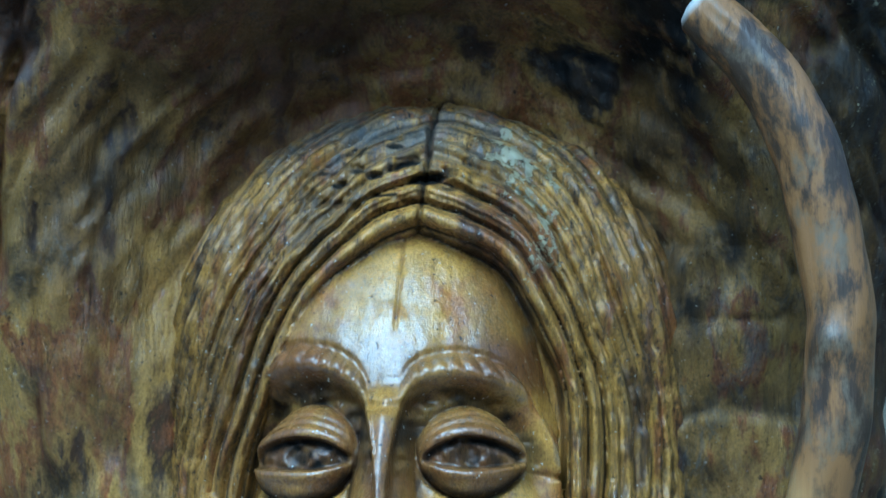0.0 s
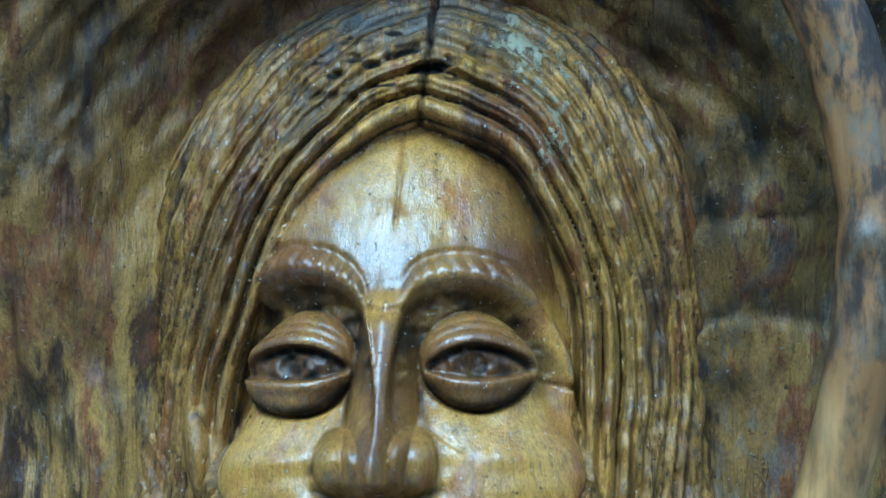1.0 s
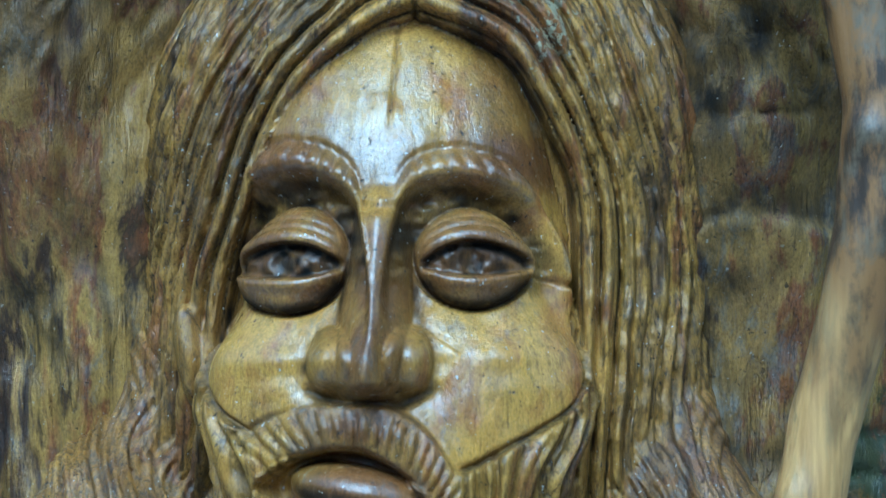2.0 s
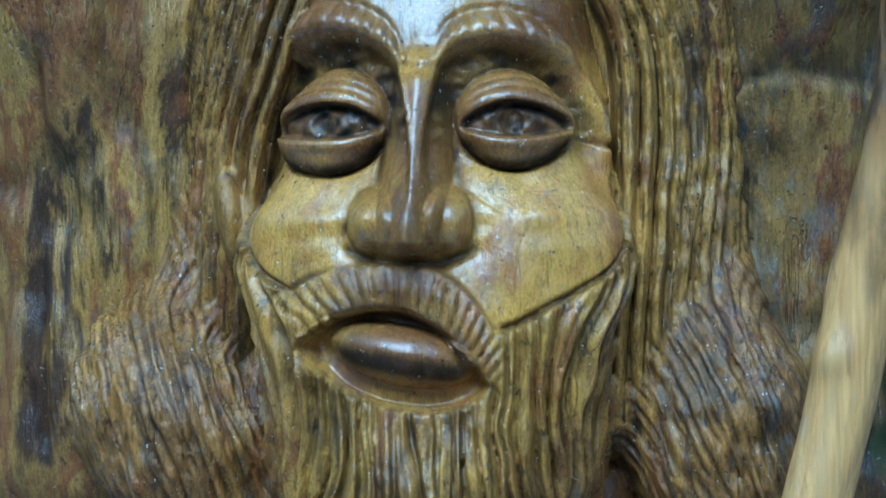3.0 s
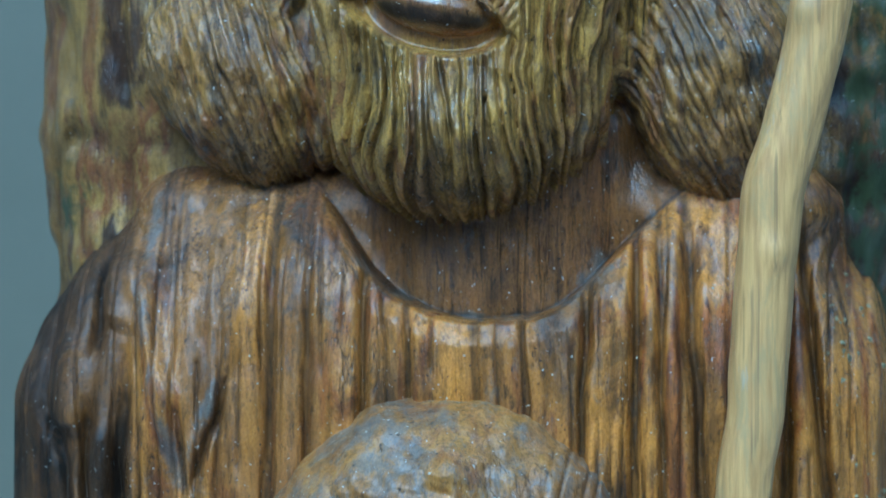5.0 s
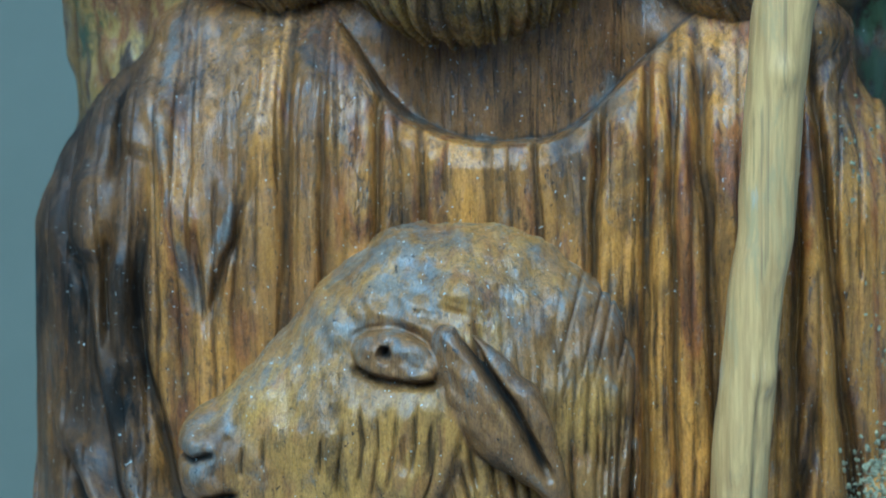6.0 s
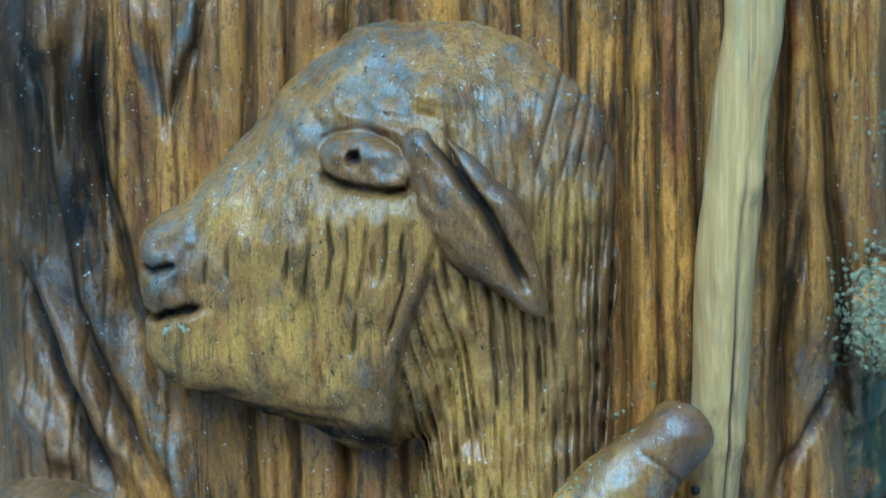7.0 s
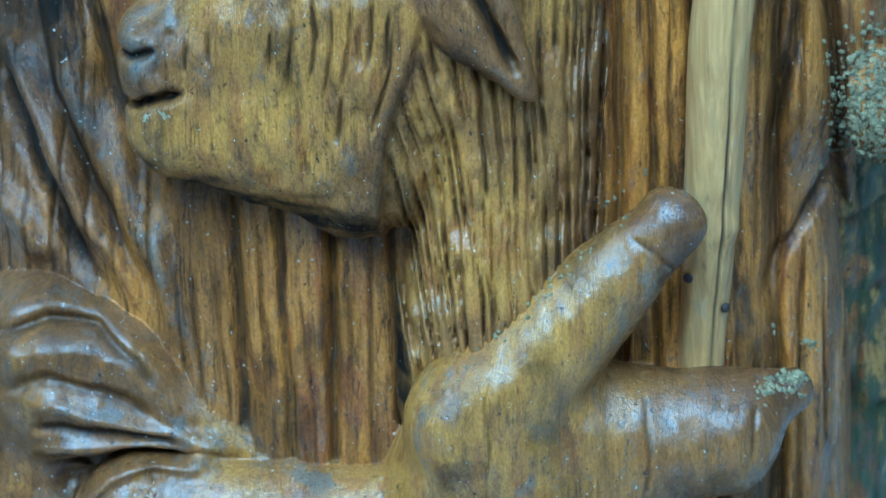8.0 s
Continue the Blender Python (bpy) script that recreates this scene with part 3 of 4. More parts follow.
def robe_relief():
    x, z = MX, MZ
    f, cuts = np.zeros_like(x), np.zeros_like(x)
    drift = 0.005 * grain2(x, z, 0.08, 0.25, 14) + 0.0012 * grain2(x, z, 0.02, 0.03, 66)
    # straight folds over the chest
    for at_, lean, deep, wide in ((-0.118, 0.02, 0.007, 0.005), (-0.092, 0.01, 0.005, 0.003), (-0.057, 0.03, 0.010, 0.0035), (-0.028, 0.0, 0.005, 0.003),
                                  (0.012, 0.0, 0.003, 0.003), (0.040, 0.0, 0.004, 0.0025), (0.072, 0.02, 0.010, 0.0032), (0.104, 0.0, 0.010, 0.004), (0.122, -0.02, 0.006, 0.003),
                                  (0.146, -0.06, 0.010, 0.005), (0.200, 0.0, 0.010, 0.006), (0.226, -0.10, 0.010, 0.005)):
        line = np.exp(-((x + drift - at_ - lean * (z - 1.05)) / wide) ** 2)
        f -= deep * line
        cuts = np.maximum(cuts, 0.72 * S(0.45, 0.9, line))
    q = x + drift
    n1, n2 = grain2(q, z, 0.011, 0.16, 15), grain2(q, z, 0.0048, 0.07, 16)
    f += 0.0024 * n1 + 0.0011 * n2 + 0.0030 * grain2(q, z, 0.03, 0.10, 17)
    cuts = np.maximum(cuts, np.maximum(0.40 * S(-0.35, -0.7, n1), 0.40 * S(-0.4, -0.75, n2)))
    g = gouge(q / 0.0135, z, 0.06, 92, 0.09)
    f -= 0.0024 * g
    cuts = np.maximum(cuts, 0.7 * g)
    # sleeve on the viewer's left: a few broad folds that swing in towards the wrist
    left = S(-0.195, -0.215, x + np.interp(z, (0.75, 0.84, 0.95, 1.03, 1.2), (-0.045, -0.030, -0.002, 0.013, 0.010)))
    f *= 1 - 0.35 * left
    xw, zw = x + 0.0045 * grain2(x, z, 0.025, 0.05, 26) + 0.0015 * grain2(x, z, 0.008, 0.02, 27), z + 0.004 * grain2(x, z, 0.03, 0.03, 28)
    for high, wide, way in ((0.010, 0.0075, ((-0.213, 1.212), (-0.199, 1.167), (-0.187, 1.099), (-0.177, 1.064))), (0.003, 0.004, ((-0.123, 1.201), (-0.132, 1.182), (-0.148, 1.125), (-0.167, 1.083), (-0.174, 1.054))),
                            (0.006, 0.010, ((-0.222, 1.200), (-0.222, 1.150))), (0.008, 0.012, ((-0.250, 1.150), (-0.255, 1.080))), (0.007, 0.009, ((-0.221, 1.110), (-0.226, 1.050), (-0.224, 1.000))),
                            (0.013, 0.009, ((-0.264, 1.085), (-0.239, 1.009), (-0.222, 0.944), (-0.204, 0.907), (-0.169, 0.835), (-0.152, 0.767))),
                            (0.012, 0.008, ((-0.290, 0.990), (-0.264, 0.963), (-0.248, 0.930), (-0.215, 0.862), (-0.199, 0.838), (-0.185, 0.800))), (0.010, 0.008, ((-0.290, 0.890), (-0.266, 0.856), (-0.241, 0.826)))):
        f += 0.9 * high * stroke(xw, zw, 1.15 * wide, *way, ends=0.25)
    for deep, wide, darkness, way in ((0.013, 0.0060, 0.9, ((-0.207, 1.165), (-0.211, 1.140), (-0.213, 1.093), (-0.214, 1.029), (-0.198, 0.953), (-0.180, 0.900), (-0.160, 0.850))),
                                  (0.007, 0.0030, 0.6, ((-0.140, 1.140), (-0.158, 1.086), (-0.170, 1.050))), (0.006, 0.0030, 0.7, ((-0.182, 1.120), (-0.174, 1.075), (-0.171, 1.040))),
                                  (0.010, 0.0045, 0.9, ((-0.230, 1.205), (-0.234, 1.165), (-0.232, 1.125))),
                                  (0.010, 0.0050, 0.85, ((-0.232, 1.115), (-0.238, 1.061), (-0.241, 1.020))), (0.010, 0.0060, 0.85, ((-0.268, 1.170), (-0.270, 1.100), (-0.258, 1.050), (-0.245, 0.985), (-0.230, 0.935), (-0.208, 0.880), (-0.185, 0.830), (-0.172, 0.790))),
                                  (0.014, 0.0075, 0.95, ((-0.290, 0.962), (-0.268, 0.940), (-0.250, 0.900), (-0.233, 0.865), (-0.222, 0.830), (-0.205, 0.810))),
                                  (0.006, 0.0055, 0.6, ((0.236, 0.895), (0.230, 0.868), (0.207, 0.8335), (0.184, 0.795))), (0.008, 0.0045, 0.8, ((0.212, 1.010), (0.203, 0.950), (0.196, 0.915), (0.188, 0.880)))):
        line = stroke(xw, zw, wide, *way, ends=0.25)
        f -= 0.85 * deep * line
        cuts = np.maximum(cuts, darkness * S(0.15, 0.9, line))
    # left sleeve darkened unevenly as a whole
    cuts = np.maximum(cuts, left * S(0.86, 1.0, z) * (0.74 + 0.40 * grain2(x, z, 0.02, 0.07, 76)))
    # neck opening: the tops of the panels end in a crisp edge, the neck lies behind it
    collar = arc(x, (-0.12, -0.10, -0.082, -0.065, -0.049, -0.026, -0.002, 0.018, 0.042, 0.068, 0.092, 0.125, 0.15), (1.262, 1.250, 1.230, 1.197, 1.178, 1.167, 1.161, 1.160, 1.161, 1.170, 1.197, 1.226, 1.245))
    up = z - collar + 0.0012 * grain2(x, z, 0.012, 0.012, 19)
    near = S(-0.11, -0.10, x) * S(0.15, 0.14, x)
    bare = S(-0.0012, 0.0012, up) * near
    f = f * (1 - 0.75 * bare)
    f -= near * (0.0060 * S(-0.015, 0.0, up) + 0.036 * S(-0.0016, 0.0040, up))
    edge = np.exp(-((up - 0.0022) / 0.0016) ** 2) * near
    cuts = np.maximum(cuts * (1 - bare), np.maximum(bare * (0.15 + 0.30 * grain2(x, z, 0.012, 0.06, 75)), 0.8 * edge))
    return f.astype(np.float32), cuts.astype(np.float32)


def arm_relief():
    x, z = MX, MZ
    f = 0.0022 * grain2(x, z, 0.028, 0.028, 20) + 0.0007 * grain2(x, z, 0.008, 0.012, 21)
    cuts = 0.3 * S(0.3, 0.6, grain2(x, z, 0.02, 0.02, 67))
    xw, zw = x + 0.003 * grain2(x, z, 0.03, 0.02, 22), z + 0.003 * grain2(x, z, 0.03, 0.02, 23)
    # the sleeve: bands round the elbow, and gathered folds that run together at the wrist; joints of the fingers
    for high, wide, way in ((0.007, 0.007, ((-0.290, 0.800), (-0.236, 0.812), (-0.2085, 0.806), (-0.190, 0.792), (-0.171, 0.766), (-0.151, 0.743))), (0.007, 0.008, ((-0.290, 0.770), (-0.270, 0.781), (-0.2145, 0.790), (-0.190, 0.778), (-0.165, 0.752), (-0.140, 0.735))),
                            (0.008, 0.0042, ((-0.262, 0.752), (-0.228, 0.7525), (-0.170, 0.735), (-0.120, 0.722))), (0.008, 0.0042, ((-0.262, 0.715), (-0.2324, 0.7246), (-0.1778, 0.7285), (-0.125, 0.721))),
                            (0.008, 0.0040, ((-0.240, 0.680), (-0.2176, 0.700), (-0.205, 0.711), (-0.1756, 0.7178), (-0.1347, 0.7166)))):
        f += 0.75 * high * stroke(xw, zw, 1.2 * wide, *way, ends=0.2)
    for deep, wide, darkness, way in ((0.006, 0.004, 0.6, ((-0.290, 0.787), (-0.240, 0.800), (-0.2085, 0.797), (-0.185, 0.778), (-0.160, 0.750))), (0.007, 0.005, 0.6, ((-0.280, 0.760), (-0.240, 0.768), (-0.205, 0.762), (-0.165, 0.742))), (0.007, 0.004, 0.75, ((-0.262, 0.735), (-0.232, 0.739), (-0.195, 0.737), (-0.150, 0.727))),
                                  (0.006, 0.003, 0.7, ((-0.250, 0.700), (-0.225, 0.713), (-0.190, 0.7225), (-0.150, 0.721))), (0.0022, 0.0014, 0.6, ((0.117, 0.771), (0.122, 0.740), (0.120, 0.705))),
                                  (0.0030, 0.0016, 0.6, ((0.184, 0.765), (0.183, 0.750), (0.179, 0.726))), (0.0014, 0.0016, 0.5, ((0.112, 0.872), (0.125, 0.862), (0.136, 0.846))), (0.0016, 0.0010, 0.6, ((0.028, 0.790), (0.028, 0.700)))):
        line = stroke(xw, zw, wide, *way, ends=0.2)
        f -= 0.75 * deep * line
        cuts = np.maximum(cuts, darkness * S(0.3, 0.9, line))
    return f.astype(np.float32), cuts.astype(np.float32)


(FACE, FACE_CUTS_SHADE, BARE), (HAIR, HAIR_CUTS), (LUMP, LUMP_CUTS), (ROBE, ROBE_DARKS), (ARM, ARM_CUTS) = face_relief(), hair_relief(), lump_relief(), robe_relief(), arm_relief()


HEIGHTS = np.arange(0.0, 1.30, 0.001)


def profile(zs, vs):
    """Sizes over the height, without kinks."""
    w = np.hanning(35) / np.hanning(35).sum()
    return np.convolve(np.pad(np.interp(HEIGHTS, zs, vs), 17, mode="edge"), w, mode="valid").astype(np.float32)


HALF = profile((0.0, 0.7, 0.9, 1.0, 1.11, 1.165, 1.19, 1.211, 1.222, 1.232, 1.25), (0.30, 0.30, 0.296, 0.287, 0.286, 0.272, 0.258, 0.235, 0.205, 0.15, 0.02))
FRONT = profile((0.0, 0.7, 0.85, 1.0, 1.12, 1.17, 1.205, 1.225, 1.238, 1.25), (0.13, 0.13, 0.128, 0.130, 0.128, 0.123, 0.112, 0.095, 0.065, 0.02))


def bare_head(x, d, z):
    """The egg of the head and the fuller one of the chin, with the spot of the relief that lies nearest."""
    head, sx, sz = egg(x, d, z, (0.003, 0.02, 1.452), (0.103, 0.130, 0.185))
    chin, cx, cz = egg(x, d, z, (0.004, 0.045, 1.340), (0.102, 0.118, 0.109))
    low = S(-0.022, 0.022, head - chin)
    return smin(head, chin, 0.045), sx + (cx - sx) * low, sz + (cz - sz) * low


def ears(x, d, z):
    return np.minimum(*[ellipsoid(x + 0.12 * (z - c[2]), d + 0.25 * np.abs(x - c[0]), z, c, (0.0085, 0.016, 0.028)) - 0.0012 * grain2(x, z, 0.006, 0.015, 120) for c in ((-0.108, 0.080, 1.425), (0.107, 0.082, 1.415))])


def figure_masses(x, d, z):
    """Below zero inside: the hair, the face with its beard, the locks on the shoulders, the robe, and the arms."""
    tall = np.where(z > 1.545, z - 1.545, np.minimum(z - 1.40, 0))
    hair, sx, sz = egg(x, d, tall, (0.015, -0.002, 0.0), (0.148, 0.118, 0.140))
    hair = hair - sample(HAIR, sx, z + sz - tall)
    head, sx, sz = bare_head(x, d, z)
    head = head - sample(FACE, sx, sz)
    hair = smin(hair, ears(x, d, z), 0.006)
    tilt = x + 0.25 * (z - 1.31)
    lump, sx, sz = egg(tilt, d, z, (-0.140, 0.045, 1.308), (0.058, 0.064, 0.072))
    lump = smin(lump, limb(x, d, z, (-0.128, 0.02, 1.42), (-0.150, 0.03, 1.32), 0.022, 0.045), 0.03)
    lump2, tx, tz = egg(x - 0.10 * (1.30 - z), d, z, (0.150, 0.042, 1.303), (0.053, 0.066, 0.080))
    lump2 = smin(lump2, limb(x, d, z, (0.135, 0.02, 1.42), (0.155, 0.03, 1.33), 0.024, 0.04), 0.03)
    left = x < 0.0
    lump = np.minimum(lump, lump2) - sample(LUMP, np.where(left, x + sx - tilt, tx + 0.10 * (1.30 - z)), np.where(left, sz, tz))
    # body: shoulders and robe
    half, front = np.interp(z, HEIGHTS, HALF).astype(np.float32), np.interp(z, HEIGHTS, FRONT).astype(np.float32)
    half = half * (1 + np.interp(z, (1.02, 1.10, 1.16, 1.21), (0.055, 0.050, 0.0, -0.04)) * S(0.0, -0.10, x) - 0.10 * S(0.93, 0.87, z) * S(0.0, 0.10, x)).astype(np.float32)
    deep = front + 0.08
    r = ((np.abs(x + 0.010) / half) ** 2.7 + (np.abs(d + 0.08) / deep) ** 2.7) ** (1 / 2.7)
    body = (r - 1) * np.minimum(half, deep) * 0.9
    body = smin(body, ellipsoid(x, d, z, (0.276, 0.045, 0.915), (0.040, 0.034, 0.040)), 0.004)
    slope = np.sign(x + 0.010) * S(0.80, 1.0, np.abs(x + 0.010) / half)
    body = body - sample(ROBE, x - np.clip(body, -0.02, 0.02) * slope, z) * 0.9
    body = np.maximum(body, z - 1.245)
    neck = np.sqrt(((x - 0.02) / 0.100) ** 2 + (d / 0.103) ** 2 + (np.maximum(z - 1.27, 0) / 0.06) ** 2) * 0.100 - 0.100 - 0.002 * grain2(x, z, 0.009, 0.08, 86)
    body = smin(body, neck, 0.004)
    # the shoulders rise to the locks that lie on them
    body = smin(body, np.minimum(ellipsoid(x, d, z, (-0.120, -0.010, 1.222), (0.100, 0.084, 0.040)), ellipsoid(x, d, z, (0.155, -0.010, 1.220), (0.085, 0.084, 0.040))) - 0.002 * grain2(x, z, 0.012, 0.05, 124), 0.030)
    # arms: sleeve mound, forearm in its cuff, and the wide hand with its raised thumb
    arm = smin(ellipsoid(x, d, z, (-0.240, 0.050, 0.762), (0.084, 0.086, 0.064)), limb(x, d, z, (-0.30, 0.05, 0.74), (-0.25, 0.07, 0.60), 0.05, 0.06), 0.03)
    arm = smin(arm, limb(x, d, z, (-0.200, 0.092, 0.748), (-0.106, 0.118, 0.710), 0.046, 0.008), 0.03)
    cuff = ellipsoid(x - 0.5 * (z - 0.716), d, z, (-0.180, 0.14, 0.712), (0.052, 0.07, 0.016))
    arm = np.maximum(arm, -cuff)
    arm = np.minimum(arm, limb(x, d, z, (-0.19, 0.12, 0.684), (0.0, 0.13, 0.668), 0.036, 0.040))
    palm = smin(limb(x, d, z, (0.133, 0.168, 0.874), (0.02, 0.166, 0.755), 0.021, 0.042), ellipsoid(x, d, z, (0.045, 0.135, 0.70), (0.085, 0.062, 0.075)), 0.02)
    palm = smin(palm, limb(x, d, z, (0.05, 0.14, 0.735), (0.165, 0.135, 0.738), 0.050, 0.037), 0.02)
    palm = smin(palm, limb(x, d, z, (0.165, 0.13, 0.744), (0.208, 0.118, 0.757), 0.031, 0.0135), 0.008)
    return hair, head, lump, body, smin(arm, palm, 0.012) - sample(ARM, x, z)


def figure(x, d, z):
    hair, head, lump, body, arm = figure_masses(x, d, z)
    f = smin(smin(hair, head, 0.004), lump, 0.018)
    return np.minimum(np.minimum(f, body), arm).astype(np.float32)


FINE = 0.0014
v, q = skin(figure, (-0.34, -0.10, 0.60), (0.34, 0.26, 1.72), FINE)
which = np.argmin(np.stack(figure_masses(*v.T)), 0)
_, sx, sz = bare_head(*v.T)
X, Z = np.where(which == 1, sx, v[:, 0]), np.where(which == 1, sz, v[:, 2])
# grimy tool cuts, and shade painted in round eyes and nose; the face is smooth; lichen beside the parting, grey wear on
# the crown
grime_shade = np.choose(which, [1.25, 1.0, 1.3, 1.0, 1.0]) * np.choose(which, [sample(m_, X, Z) for m_ in (HAIR_CUTS, FACE_CUTS_SHADE, LUMP_CUTS, ROBE_DARKS, ARM_CUTS)])
grime_shade = grime_shade * (1 - 0.8 * S(0.006, 0.002, ears(*v.T)))
smooth = np.choose(which, [0.15 + 0.0 * X, 0.35 + 0.65 * sample(BARE, X, Z), 0.2 + 0.0 * X, 0.25 + 0.0 * X, 0.75 + 0.0 * X])
spots = bell(X, Z, 0.075, 1.655, 0.033, 0.030) + 0.9 * bell(X, Z, 0.085, 1.60, 0.020, 0.035) + 0.7 * bell(X, Z, 0.20, 0.778, 0.014, 0.010)
dust_sheen = stroke(X, Z, 0.0022, (-0.066, 1.199), (-0.049, 1.180), (-0.026, 1.169), (-0.002, 1.163), (0.018, 1.162), (0.042, 1.163), (0.068, 1.172), (0.092, 1.199)) * (which == 3)
dust_sheen = np.maximum(dust_sheen, stroke(X, Z, 0.006, (0.075, 1.182), (0.092, 1.199), (0.115, 1.220)) * (which == 3))
# sleeve ridges: dust, with their highlights painted in as grey
dust_sheen = np.maximum(dust_sheen, stroke(X, Z, 0.006, (-0.200, 1.233), (-0.199, 1.167), (-0.187, 1.099), (-0.176, 1.060), (-0.167, 1.083), (-0.148, 1.125)))
dust_sheen = np.maximum(dust_sheen, 0.8 * stroke(X, Z, 0.008, (-0.239, 1.009), (-0.222, 0.944), (-0.169, 0.835), (-0.152, 0.767), (-0.104, 0.714)))
dust_sheen = np.maximum(dust_sheen, 0.9 * stroke(X, Z, 0.004, (-0.232, 0.752), (-0.165, 0.743), (-0.104, 0.712), (-0.057, 0.706)))
dust_sheen = np.maximum(dust_sheen, 0.7 * stroke(X, Z, 0.010, (0.090, 0.800), (0.118, 0.835), (0.125, 0.865)) * (which == 4))
dust_sheen = dust_sheen * (0.62 + 0.5 * grain2(X, Z, 0.012, 0.02, 49))
grey = np.maximum(bell(X, Z, 0.0, 1.67, 0.12, 0.03) + 0.18 * (which == 2) + 0.12 * (which == 4), dust_sheen)
# darker staining on lids, nose, lips, forehead sides and neck; browner outer sleeve and beard tip
brown = (which == 1) * np.clip(1.0 * dome(X, Z, -0.0495, 1.473, 0.033, 0.031, 0.3) + 1.0 * dome(X, Z, 0.046, 1.4725, 0.032, 0.029, 0.4) + 1.0 * bell(X, Z, -0.005, 1.435, 0.024, 0.07)
                               + 0.9 * dome(X, Z, -0.012, 1.351, 0.042, 0.019, 0.4) + 0.6 * bell(X, Z, -0.015, 1.385, 0.05, 0.010) + 0.55 * S(0.018, 0.055, np.abs(X - 0.005)) * S(1.495, 1.52, Z) + 0.45 * S(1.50, 1.515, Z) * S(1.545, 1.53, Z) + 0.35 * S(1.29, 1.25, Z), 0, 1)
brown = np.maximum(brown, (which == 1) * (1 - sample(BARE, X, Z)) * np.clip(0.28 + 0.5 * grain2(X, Z, 0.022, 0.05, 121), 0, 1))
collar = np.interp(X, (-0.10, -0.082, -0.065, -0.049, -0.026, -0.002, 0.042, 0.068, 0.092, 0.125, 0.15), (1.25, 1.230, 1.197, 1.178, 1.167, 1.161, 1.161, 1.170, 1.197, 1.226, 1.245))
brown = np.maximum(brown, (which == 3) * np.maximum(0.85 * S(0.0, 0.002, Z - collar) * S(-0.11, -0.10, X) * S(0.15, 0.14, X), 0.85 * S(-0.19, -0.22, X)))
brown = np.maximum(brown, (which == 3) * np.clip(0.20 + 0.55 * grain2(X, Z, 0.030, 0.12, 119) + 0.35 * S(-0.12, -0.17, X) * S(1.02, 1.10, Z), 0, 1))
brown = np.maximum(brown, (which == 0) * (0.22 + 0.40 * grain2(X, Z, 0.05, 0.10, 77)) + (which == 2) * np.clip(0.50 + 0.4 * grain2(X, Z, 0.03, 0.05, 122), 0, 1))
brown = np.maximum(brown, (which == 4) * np.maximum(0.9 * S(-0.13, -0.16, X), np.clip(0.6 * S(0.10, 0.14, X) + 0.35 + 0.3 * grain2(X, Z, 0.04, 0.05, 85), 0, 1)))
tagged(new("carved_shepherd_statue", mesh_from("carved_shepherd_statue", v, q, WOOD_FIGURE, (("lichen", spots), ("grime_shade", grime_shade), ("smooth", smooth), ("grey", grey), ("brown", brown), ("oiled", np.choose(which, [0.15, 0.12, 0.30, 0.95, 0.45]) + 0.0 * X)))),
       "varnished brown wooden shepherd statue with bearded face and pleated robe", "statue")


